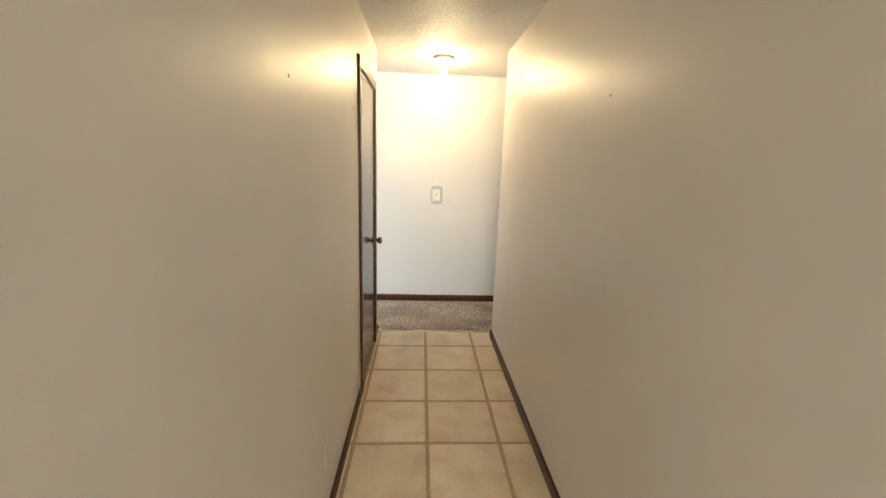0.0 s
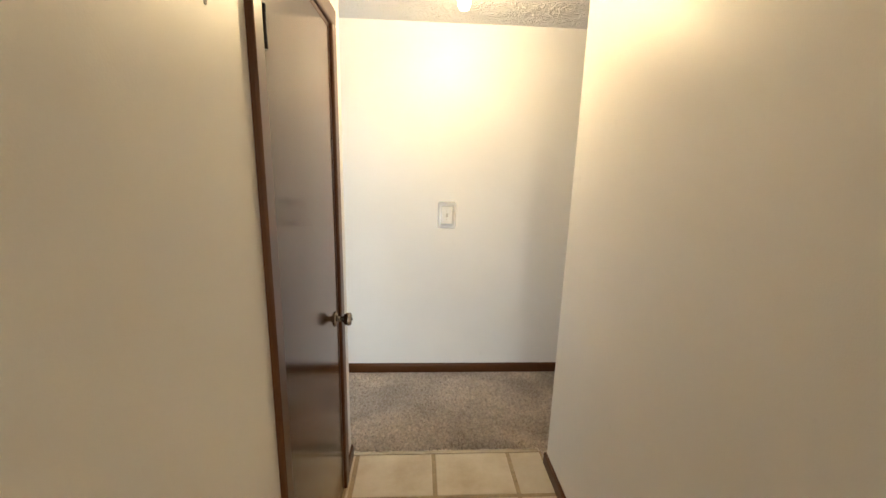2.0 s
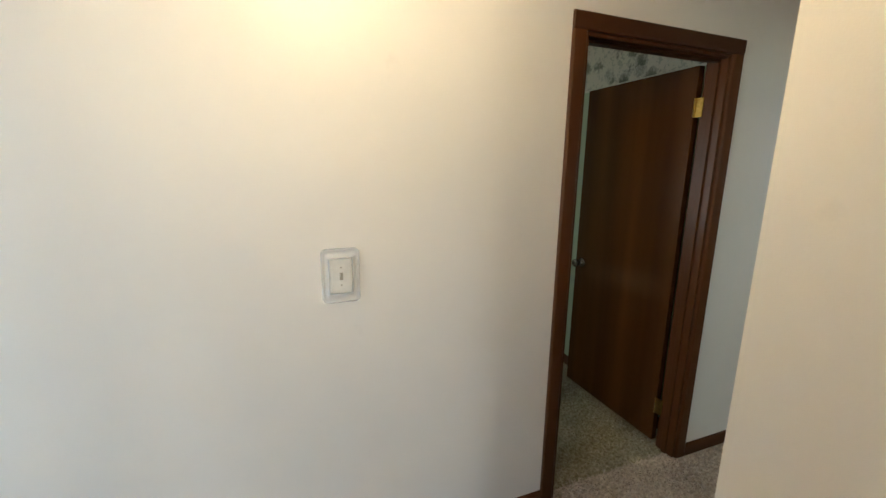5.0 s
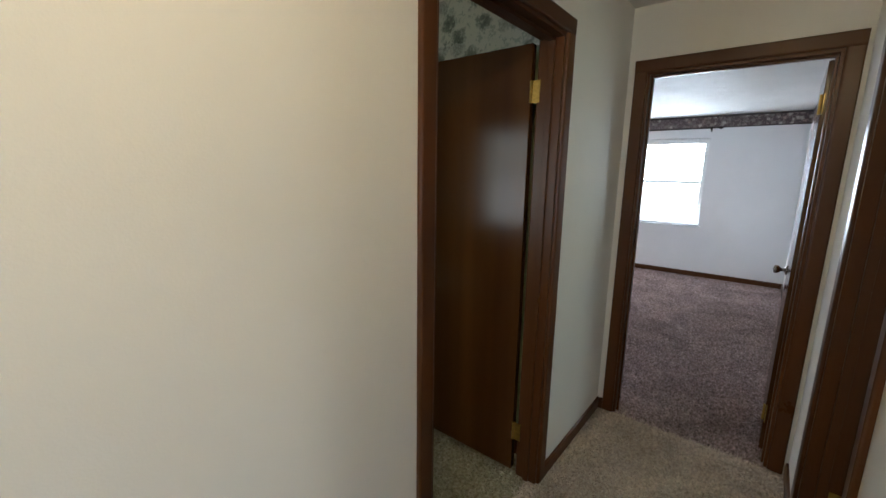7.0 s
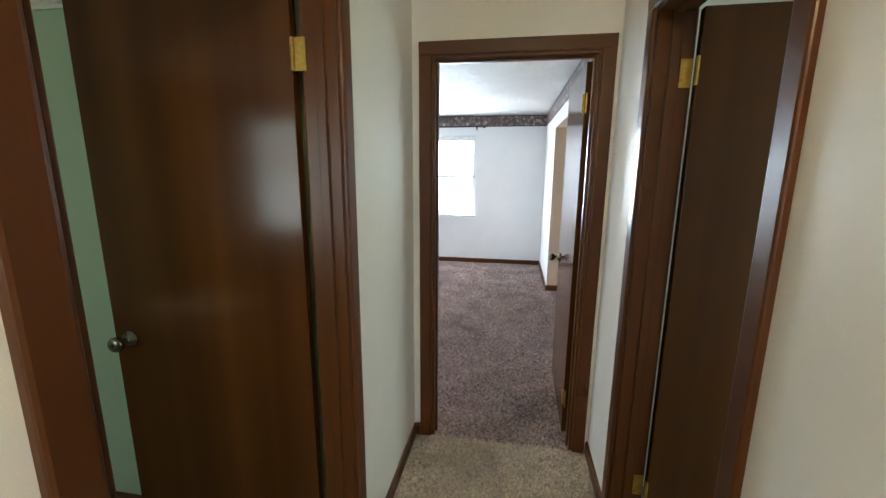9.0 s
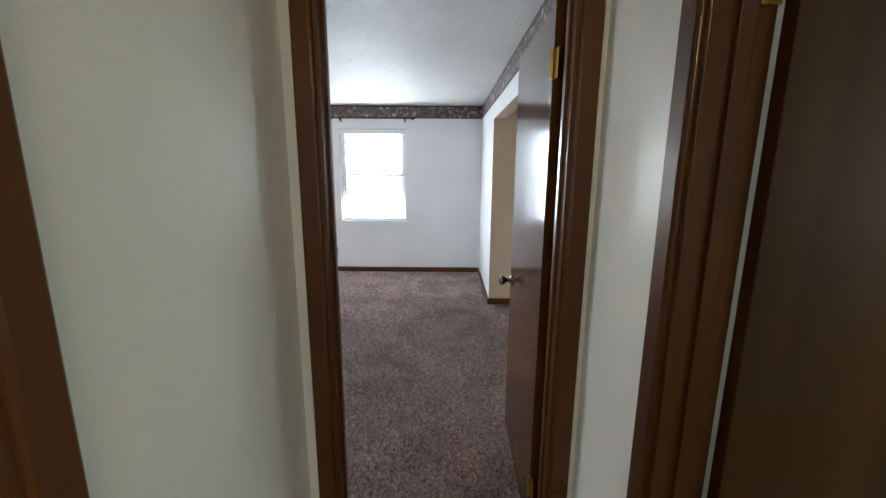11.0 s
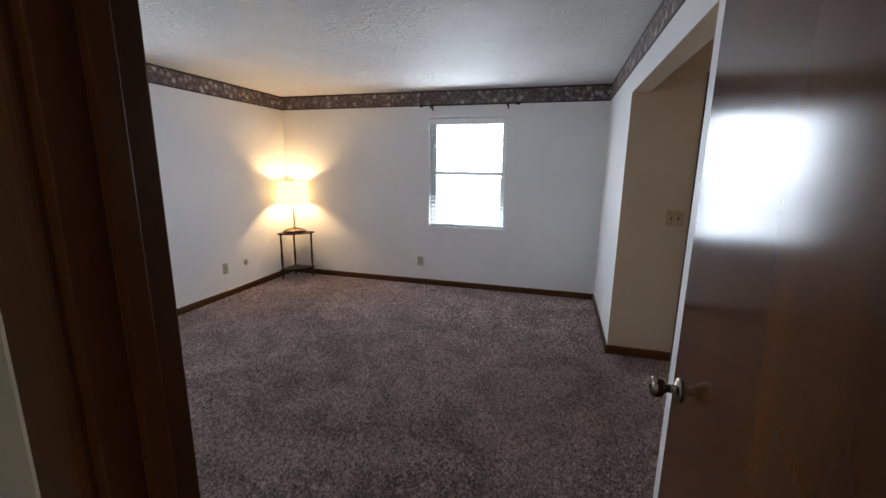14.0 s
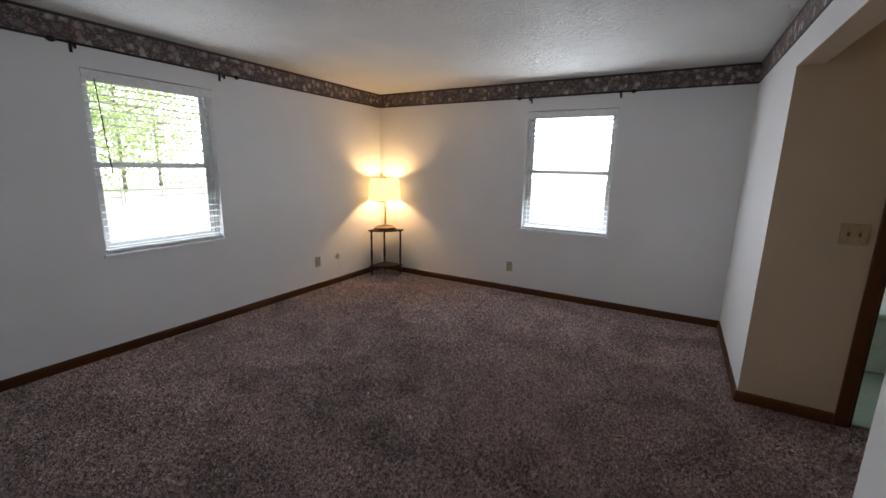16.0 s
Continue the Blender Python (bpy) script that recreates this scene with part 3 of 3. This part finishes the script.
def blind(name, m, w, z0, z1, wand):
    root = thing(name, label="white horizontal blind lowered with open slats", category="blind")
    root.matrix_world = m
    part("headrail", boxed(0.006, w - 0.006, 0.006, 0.058, z1 - 0.048, z1 - 0.004, bevel=0.004), BLIND, root)
    part("valance", boxed(0.002, w - 0.002, -0.004, 0.004, z1 - 0.075, z1 - 0.012, bevel=0.002), BLIND, root)
    part("bottom_rail", boxed(0.012, w - 0.012, 0.008, 0.056, z0 + 0.012, z0 + 0.030, bevel=0.004), BLIND, root)
    n = 23
    bm = bmesh.new()
    sec = [(-0.024, -0.004), (-0.012, -0.0008), (0, 0.0), (0.012, -0.0008), (0.024, -0.004)]
    up = [[bm.verts.new((x, y, z + 0.0016)) for y, z in sec] for x in (0.014, w - 0.014)]
    dn = [[bm.verts.new((x, y, z)) for y, z in sec] for x in (0.014, w - 0.014)]
    for i in range(4):
        bm.faces.new((up[0][i], up[0][i + 1], up[1][i + 1], up[1][i]))
        bm.faces.new((dn[0][i], dn[1][i], dn[1][i + 1], dn[0][i + 1]))
    bm.faces.new((up[0][0], up[1][0], dn[1][0], dn[0][0]))
    bm.faces.new((up[0][4], dn[0][4], dn[1][4], up[1][4]))
    me = mesh_of("slat", bm, BLIND)
    for i in range(n):
        ob = new("slat", me)
        ob.parent = root
        ob.location = (0, 0.032, z0 + 0.05 + i * (z1 - 0.10 - z0 - 0.05) / (n - 1))
        ob.rotation_euler = (radians(-4 + 1.2 * math.sin(i * 2.1)), 0, 0)
    for x in (0.16, w / 2, w - 0.16):
        bm = bmesh.new()
        for y in (0.006, 0.058):
            box(bm, x - 0.0012, x + 0.0012, y - 0.0008, y + 0.0008, z0 + 0.02, z1 - 0.04)
        part("ladder_cord", bm, BLIND, root)
    if wand:
        bm = lathe([(0.004, 0), (0.005, 0.02), (0.0035, 0.03), (0.0035, 0.60), (0.002, 0.62)], 10, Matrix.Translation((0.10, -0.012, z1 - 0.68)) @ pose(0, 0, 0, 0, -3))
        part("tilt_wand", bm, IRON, root, "dark tilt wand")
    return root


def rod(name, m, w):
    """A curtain rod on two brackets; local x along the wall, y out of the wall into the room."""
    root = thing(name, label="thin black iron curtain rod over a window", category="curtain rod", group="curtain rods")
    root.matrix_world = m
    part("rod", lathe([(0.006, -0.06), (0.006, w + 0.06)], 12, Matrix.Translation((0, 0.07, 0)) @ pose(0, 0, 0, 0, 90)), IRON, root, "", True)
    for x, s in ((-0.06, -1), (w + 0.06, 1)):
        part("finial", lathe([(0.007, 0), (0.016, 0.012), (0.019, 0.026), (0.012, 0.042), (0.004, 0.050)], 14, Matrix.Translation((x, 0.07, 0)) @ pose(0, 0, 0, 0, 90 * s)), IRON, root, "", True)
    for x in (0.03, w - 0.03):
        bm = boxed(x - 0.006, x + 0.006, 0.003, 0.074, -0.012, -0.006, bevel=0.001)
        box(bm, x - 0.009, x + 0.009, 0.0025, 0.007, -0.045, 0.030, 0.001)
        box(bm, x - 0.006, x + 0.006, 0.062, 0.078, -0.030, -0.006, 0.001)
        part("bracket", bm, IRON, root)
    return root


NORTH = Matrix.Translation((W20, YN, 0))
EAST = Matrix.Translation((XE, W11, 0)) @ pose(0, 0, 0, 0, 0, -90)
window("window_1", EAST, W11 - W10, WZ0, WZ1)
window("window_2", NORTH, W21 - W20, WZ0, WZ1)
blind("window_blind", EAST, W11 - W10, WZ0, WZ1, False)
blind("window_blind", NORTH, W21 - W20, WZ0, WZ1, True)
rod("curtain_rod", Matrix.Translation((XE, 4.50, 2.125)) @ pose(0, 0, 0, 0, 0, 90), 0.93)
rod("curtain_rod", Matrix.Translation((5.463, YN, 2.122)) @ pose(0, 0, 0, 0, 0, 180), 1.04)


# ---- wallpaper borders ----
def border(x0, y0, x1, y1, side, z0, z1, paper, edge, label):
    root = thing("wallpaper_border", label=label, category="wallpaper", kind="structure")
    out = Vector((math.cos(radians(side)), math.sin(radians(side)), 0)) * 0.0025
    def sheet(a, b, extra):
        o = out * extra
        xs, ys = sorted((x0, x1)), sorted((y0, y1))
        return boxed(xs[0] + min(0, o.x), xs[1] + max(0, o.x), ys[0] + min(0, o.y), ys[1] + max(0, o.y), a, b)
    part("printed_paper", sheet(z0, z1, 1), paper, root)
    part("printed_edge", sheet(z0, z0 + 0.014, 1.8), edge, root)
    part("printed_edge", sheet(z1 - 0.018, z1, 1.8), edge, root)


LB = "dark mauve floral wallpaper border under the ceiling"
border(XE, 3.485, XE, YN, 180, BZ, HB, BORDERB, EDGE, LB)
border(3.25, YN, XE - 0.005, YN, -90, BZ, HB, BORDERB, EDGE, LB)
border(3.25, 3.485, XE - 0.005, 3.485, 90, BZ, HB, BORDERB, EDGE, LB)
border(3.25, 3.49, 3.25, YN - 0.005, 0, BZ, HB, BORDERB, EDGE, LB)
LG = "cream wallpaper border printed with dark green leaves"
border(2.42, NY + 0.102, 2.42, 8.0, 180, 2.045, H, BORDERG, EDGEG, LG)
border(-1.0, 8.0, 2.415, 8.0, -90, 2.045, H, BORDERG, EDGEG, LG)


# ---- fixtures ----
def screw(bm, x, z, y, r=0.003):
    bmesh.ops.create_cone(bm, cap_ends=True, segments=10, radius1=r, radius2=r * 0.8, depth=0.002, matrix=Matrix.Translation((x, y, z)) @ pose(0, 0, 0, 90))


def switch_plate(name, m, toggles, material, label, guard=False, metal=None):
    """Local x along the wall, y out of the wall, z up, centred."""
    root = thing(name, label=label, category="light switch")
    root.matrix_world = m
    w = 0.035 + 0.023 * (toggles - 1)
    y = 0.0
    if guard:
        def outline(hx, hz, r):
            return [(sx * (hx - r) + r * math.cos(radians(a)), sz * (hz - r) + r * math.sin(radians(a)))
                    for sx, sz, q in ((1, 1, 0), (-1, 1, 90), (-1, -1, 180), (1, -1, 270)) for a in range(q, q + 91, 15)]
        bm = bmesh.new()
        rings = []
        for hx, hz, r, yy in ((0.0625, 0.0925, 0.018, 0.0008), (0.062, 0.092, 0.018, 0.007), (0.059, 0.089, 0.017, 0.0095), (0.055, 0.085, 0.015, 0.008),
                              (0.046, 0.072, 0.008, 0.0055), (0.0405, 0.0635, 0.004, 0.0125), (0.0375, 0.060, 0.003, 0.0125), (0.0365, 0.059, 0.003, 0.0008)):
            rings.append([bm.verts.new((u, yy, v)) for u, v in outline(hx, hz, r)])
        rings.append(rings[0])
        for p, q in zip(rings, rings[1:]):
            for i in range(len(p)):
                k = (i + 1) % len(p)
                bm.faces.new((p[i], p[k], q[k], q[i]))
        part("wall_guard", bm, ACRYL, root, "clear plastic wall guard", True)
        y = 0.006
    part("cover_plate", boxed(-w, w, y, y + 0.006, -0.0575, 0.0575, bevel=0.004, seg=3), material, root)
    for i in range(toggles):
        x = (i - (toggles - 1) / 2) * 0.046
        part("toggle", box(boxed(x - 0.0055, x + 0.0055, y + 0.006, y + 0.0075, -0.0125, 0.0125), x - 0.0035, x + 0.0035, y + 0.0065, y + 0.019, 0.000, 0.010, 0.0015), metal or material, root)
        for z in (0.030, -0.030):
            bm = bmesh.new()
            screw(bm, x, z, y + 0.0065)
            part("screw", bm, metal or BRASS, root)


def outlet(m, label, round_plate=False):
    root = thing("wall_outlet", label=label, category="outlet", group="wall outlets")
    root.matrix_world = m
    if round_plate:
        part("cover_plate", lathe([(0.036, 0.0005), (0.036, 0.003), (0.032, 0.006), (0.01, 0.007)], 24, pose(0, 0, 0, -90)), TANP, root, "", True)
        part("socket", lathe([(0.008, 0.006), (0.008, 0.014), (0.005, 0.015)], 16, pose(0, 0, 0, -90)), BRASS, root)
        return
    part("cover_plate", boxed(-0.035, 0.035, 0.0005, 0.006, -0.0575, 0.0575, bevel=0.004, seg=3), TANP if m.translation.x > 3 else IVORY, root)
    for z in (-0.02, 0.02):
        s = part("socket", boxed(-0.016, 0.016, 0.006, 0.0085, z - 0.013, z + 0.013, bevel=0.002), TANP if m.translation.x > 3 else IVORY, root)
        bm = bmesh.new()
        for x in (-0.006, 0.006):
            box(bm, x - 0.001, x + 0.001, 0.0083, 0.0090, z - 0.004, z + 0.005)
        part("slot", bm, IRON, s)
    bm = bmesh.new()
    screw(bm, 0, 0, 0.0065)
    part("screw", bm, NICKEL, root)


FACE_S, FACE_W, FACE_E, FACE_N = pose(0, 0, 0, 0, 0, 180), pose(0, 0, 0, 0, 0, 90), pose(0, 0, 0, 0, 0, -90), pose(0, 0, 0)
switch_plate("light_switch", Matrix.Translation((0.5585, NY, 1.173)) @ FACE_S, 1, IVORY, "ivory toggle light switch in a clear plastic wall guard", True, TANP)
switch_plate("light_switch", Matrix.Translation((A1, 3.115, 1.10)) @ FACE_W, 2, plain("tan plastic", (0.45, 0.34, 0.20), 0.4), "tan double light switch with two brown toggles", False, plain("brown toggle", (0.12, 0.06, 0.02), 0.4))
outlet(Matrix.Translation((XE, 5.551, 0.29)) @ FACE_W, "aged tan double outlet low on the white wall")
outlet(Matrix.Translation((6.429, YN, 0.315)) @ FACE_S, "aged tan double outlet low on the white wall")
outlet(Matrix.Translation((6.743, YN, 0.323)) @ FACE_S, "round tan cable outlet low on the white wall", True)
outlet(Matrix.Translation((XL, 1.63, 0.33)) @ FACE_E, "ivory double outlet low on the corridor wall")

lamp = thing("ceiling_light", (0.563, 3.76, H), "white porcelain ceiling lampholder with a lit bare bulb", "ceiling light")
part("base", lathe([(0.088, -0.001), (0.092, -0.012), (0.088, -0.026), (0.070, -0.034), (0.050, -0.038), (0.046, -0.056), (0.036, -0.060)], 28), WHITE, lamp, "white porcelain base", True)
b = part("bulb", lathe([(0.014, -0.058), (0.014, -0.075), (0.024, -0.092), (0.030, -0.112), (0.029, -0.130), (0.020, -0.146), (0.006, -0.153)], 24), BULB, lamp, "lit warm bulb", True)
b.visible_shadow = False

# corner table and lamp
TX, TY = XE - 0.085, YN - 0.115
table = thing("corner_table", (TX, TY, 0), "small dark wooden corner table with turned legs", "table")


def quarter(r, z0, z1, cut=0.0):
    """A quarter-round board in the corner at the origin, reaching to -x and -y."""
    bm = bmesh.new()
    pts = [(-0.005, -0.005)] + [(-r * math.cos(radians(a)), -r * math.sin(radians(a))) for a in range(0, 91, 6)]
    bot = [bm.verts.new((x, y, z0)) for x, y in pts]
    top = [bm.verts.new((x, y, z1)) for x, y in pts]
    n = len(pts)
    for i in range(n):
        bm.faces.new((bot[i], bot[(i + 1) % n], top[(i + 1) % n], top[i]))
    bm.faces.new(bot[::-1])
    bm.faces.new(top)
    bmesh.ops.bevel(bm, geom=list(bm.edges), offset=0.004, segments=2, affect="EDGES")
    return bm


part("tabletop", quarter(0.325, 0.582, 0.600), DARKW, table)
part("shelf", quarter(0.31, 0.115, 0.132), DARKW, table)
LEG = [(0.009, 0), (0.014, 0.03), (0.016, 0.07), (0.011, 0.10), (0.016, 0.125), (0.016, 0.145), (0.010, 0.16), (0.014, 0.22), (0.016, 0.33), (0.011, 0.42), (0.015, 0.44), (0.010, 0.46), (0.014, 0.55), (0.011, 0.61), (0.018, 0.64)]
for x, y in ((-0.285, -0.022), (-0.022, -0.285), (-0.025, -0.025)):
    part("leg", lathe([(r, z * 0.912) for r, z in LEG], 14, Matrix.Translation((x, y, -0.003))), DARKW, table, "", True)

tl = thing("table_lamp", (7.380, 7.198, 0.600), "lit table lamp with a pale shade on a dark dish base", "lamp")
part("base", lathe([(0.135, 0), (0.145, 0.008), (0.128, 0.026), (0.088, 0.043), (0.035, 0.054), (0.018, 0.058)], 32), DARKW, tl, "dark dish-shaped base", True)
part("stem", lathe([(0.010, 0.05), (0.016, 0.065), (0.008, 0.08), (0.014, 0.105), (0.008, 0.13), (0.014, 0.155), (0.008, 0.18), (0.013, 0.205), (0.007, 0.23), (0.012, 0.26), (0.007, 0.30), (0.007, 0.45)], 16), BRASS, tl, "beaded brass stem", True)
bm = bmesh.new()
N = 40
ro = [[bm.verts.new((r * math.cos(2 * math.pi * i / N), r * math.sin(2 * math.pi * i / N), z)) for i in range(N)] for r, z in ((0.198, 0.375), (0.178, 0.635), (0.175, 0.635), (0.195, 0.375))]
for k in range(4):
    for i in range(N):
        bm.faces.new((ro[k][i], ro[k][(i + 1) % N], ro[(k + 1) % 4][(i + 1) % N], ro[(k + 1) % 4][i]))
part("shade", bm, SHADE, tl, "glowing cream fabric shade", True)
part("finial", lathe([(0.004, 0.44), (0.004, 0.64), (0.010, 0.65), (0.008, 0.665), (0.002, 0.672)], 12), BRASS, tl, "", True)
b = part("bulb", lathe([(0.013, 0.46), (0.014, 0.48), (0.026, 0.51), (0.030, 0.54), (0.024, 0.565), (0.006, 0.58)], 20), BULB, tl, "lit bulb", True)
b.visible_shadow = False

# loose lamp cord on the wall behind the table
cu = bpy.data.curves.new("lamp_cord", "CURVE")
cu.dimensions, cu.bevel_depth = "3D", 0.0022
sp = cu.splines.new("BEZIER")
pts = [(7.36, 7.31, 0.604), (7.16, YN - 0.009, 0.50), (7.03, YN - 0.008, 0.27), (6.88, YN - 0.009, 0.12), (6.76, YN - 0.011, 0.20), (6.743, YN - 0.013, 0.32)]
sp.bezier_points.add(len(pts) - 1)
for bp, c in zip(sp.bezier_points, pts):
    bp.co, bp.handle_left_type, bp.handle_right_type = c, "AUTO", "AUTO"
cu.materials.append(WHITE)
tagged(new("lamp_cord", cu), "thin white lamp cord hanging along the wall", "cable")

# floor register
reg = thing("floor_register", (4.993, 7.31, -0.008), "tan metal floor register set in the carpet", "vent")
TANM = plain("tan painted metal", (0.30, 0.23, 0.17), 0.45, 0.2)
bm = bmesh.new()
for a in ((-0.16, 0.16, -0.065, -0.05), (-0.16, 0.16, 0.05, 0.065), (-0.16, -0.145, -0.05, 0.05), (0.145, 0.16, -0.05, 0.05)):
    box(bm, *a, 0.0, 0.013, 0.002)
part("frame", bm, TANM, reg)
for i in range(12):
    x = -0.13 + i * 0.0236
    part("slat", boxed(x - 0.004, x + 0.004, -0.05, 0.05, 0.002, 0.010), TANM, reg)

# carpet edge strip and small marks
solo("threshold_strip", boxed(XL + 0.013, XR - 0.013, EDGE_Y - 0.012, EDGE_Y + 0.010, -0.002, 0.006, bevel=0.003), plain("worn metal strip", (0.5, 0.42, 0.3), 0.35, 0.8), "thin worn metal strip where tile meets carpet", "threshold", "structure")
for x, y, z, n in ((XL + 0.0005, 2.44, 1.79, 1), (XR - 0.0005, 1.60, 1.765, -1), (XL + 0.0005, 1.36, 1.74, 1)):
    r = thing("nail_hole", (x, y, z), "small dent in the painted wall", "wall mark")
    part("filler", lathe([(0.006, -0.001), (0.005, 0.001), (0.002, 0.0015)], 9, pose(0, 0, 0, 0, 90 * n)), plain("grey filler", (0.35, 0.32, 0.28), 0.9), r)

# bathroom glimpse: tub front and a white base
tub = thing("bathtub", (7.50, 2.62, 0), "white bathtub beyond the bathroom doorway", "bathtub")
part("apron", boxed(-0.35, 0.6, -0.70, 0.62, 0.0, 0.42, bevel=0.03, seg=3), WHITE, tub)
part("rim", boxed(-0.38, 0.63, -0.70, 0.62, 0.42, 0.46, bevel=0.015, seg=3), WHITE, tub)

# ---- outdoors ----
GRASS = plain("summer lawn", (0.07, 0.11, 0.03), 0.95, 0, 0.5, 3.0)
solo("ground", boxed(-600, 600, -600, 600, -0.9, -0.45), GRASS, "mown lawn reaching to the horizon", "ground", "structure")
# The drive's concrete is stretched far out to keep the north view bright.
solo("driveway", boxed(-120.0, 200.0, 8.9, 160.0, -0.45, -0.42), plain("pale concrete", (0.78, 0.76, 0.73), 0.9, 0, 0.2, 2.0), "pale concrete driveway in the sun", "driveway", "structure")
# No known patio: a pale sheet added so the east view turns white.
solo("patio", boxed(8.8, 200.0, -120.0, 8.9, -0.45, -0.425), plain("pale added ground", (0.80, 0.78, 0.75), 0.9, 0, 0.2, 2.0), "pale ground sheet added to brighten the east window's view", "patio", "structure")
LEAF = plain("tree leaves", (0.24, 0.30, 0.13), 0.6, 0, 0.6, 6.0)
LEAF_BACK = nd(LEAF, "ShaderNodeBsdfTranslucent", Color=(0.34, 0.42, 0.18, 1))
LEAF_SUM = nd(LEAF, "ShaderNodeAddShader")
wire(LEAF, LEAF.node_tree.nodes["Principled BSDF"].outputs[0], LEAF_SUM.inputs[0])
wire(LEAF, LEAF_BACK.outputs[0], LEAF_SUM.inputs[1])
wire(LEAF, LEAF_SUM.outputs[0], LEAF.node_tree.nodes["Material Output"].inputs[0])
BARK = plain("grey bark", (0.30, 0.25, 0.20), 0.95, 0, 0.5, 25.0)


def tree(at, high, spread, seed):
    rng = random.Random(seed)
    root = thing("tree", at, "leafy green tree beyond the window", "tree", "garden trees")
    bm = lathe([(0.14, -0.1), (0.10, 0.4), (0.085, high * 0.35), (0.06, high * 0.6), (0.03, high * 0.85)], 10)
    tips = []
    for i in range(9):
        a, z = i * 2.4 + rng.random(), high * (0.10 + 0.08 * i)
        l = spread * rng.uniform(0.6, 0.95)
        e = Vector((math.cos(a) * l, math.sin(a) * l, z + l * 0.5))
        q = e - Vector((0, 0, z))
        m = Matrix.Translation((0, 0, z)) @ q.to_track_quat("Z", "Y").to_matrix().to_4x4()
        limb = lathe([(0.06, 0), (0.03, q.length * 0.6), (0.01, q.length)], 7, m)
        me = bpy.data.meshes.new("limb")
        limb.to_mesh(me)
        limb.free()
        bm.from_mesh(me)
        bpy.data.meshes.remove(me)
        tips += [e, Vector((0, 0, z)) + q * 0.7]
    part("trunk", bm, BARK, root, "", True)
    g = np.random.default_rng(seed)
    n = 7000
    c = np.array([tuple(t) for t in tips])[g.integers(0, len(tips), n)] + g.normal(0, spread * 0.26, (n, 3))
    u, v = g.normal(0, 1, (n, 3)), g.normal(0, 1, (n, 3))
    u *= 0.11 / np.linalg.norm(u, axis=1)[:, None]
    v *= 0.07 / np.linalg.norm(v, axis=1)[:, None]
    co = np.stack([c - u, c - v, c + u, c + v], 1).reshape(-1, 3)
    me = bpy.data.meshes.new("crown")
    me.from_pydata(co.tolist(), [], np.arange(4 * n).reshape(-1, 4).tolist())
    me.materials.append(LEAF)
    ob = new("crown", me)
    ob.parent = root
    tagged(ob, kind="stuff")


for at, high, spread, seed in (((3.5, 33.0, -0.45), 8.0, 3.4, 3), ((8.2, 36.0, -0.45), 7.5, 3.2, 4), ((11.4, 31.0, -0.45), 8.5, 3.6, 5), ((15.5, 34.0, -0.45), 9.0, 3.8, 6), ((19.0, 37.0, -0.45), 8.5, 3.6, 7)):
    tree(at, high, spread, seed)

# Added glowing sheets: they whiten the window views and light reveals and slats.
GLOW_SHEET = glow("glowing backdrop sheet", (0.92, 0.97, 1.0), 6.0)
solo("backdrop", boxed(-60, 90, 75.0, 75.2, -0.45, 30), GLOW_SHEET, "glowing sheet added beyond the garden to whiten the window view", "backdrop", "structure")
solo("backdrop", boxed(75.0, 75.2, -60, 74.9, -0.45, 30), GLOW_SHEET, "glowing sheet added to whiten the east window's view", "backdrop", "structure")

# ---- floor tiles of the corridor ----
GX, GY, PITCH, JOINT = 0.460, 3.306, 0.402, 0.021
shared = {}
floor = thing("floor_tiles", (0, 0, 0), "cream mottled ceramic floor tiles with tan grout", "tile floor", kind="structure")
j = 0
for row in range(-16, 1):
    ya, yb = GY + row * PITCH, min(GY + (row + 1) * PITCH, EDGE_Y)
    for col in range(-2, 2):
        xa, xb = max(GX + col * PITCH, XL), min(GX + (col + 1) * PITCH, XR)
        if xb - xa < 0.03:
            continue
        key = (round(xb - xa, 3), round(yb - ya, 3))
        if key not in shared:
            shared[key] = mesh_of("tile", boxed(JOINT / 2, key[0] - JOINT / 2, JOINT / 2, key[1] - JOINT / 2, -0.02, 0.0, bevel=0.0025, seg=1), TILE)
        ob = new("tile", shared[key])
        ob.parent = floor
        ob.location = (xa, ya, random.uniform(-0.0006, 0.0006))
solo("floor_grout", boxed(XL, XR, -3, EDGE_Y, -0.035, -0.003), GROUT, "tan cement grout between the tiles", "grout", "structure")
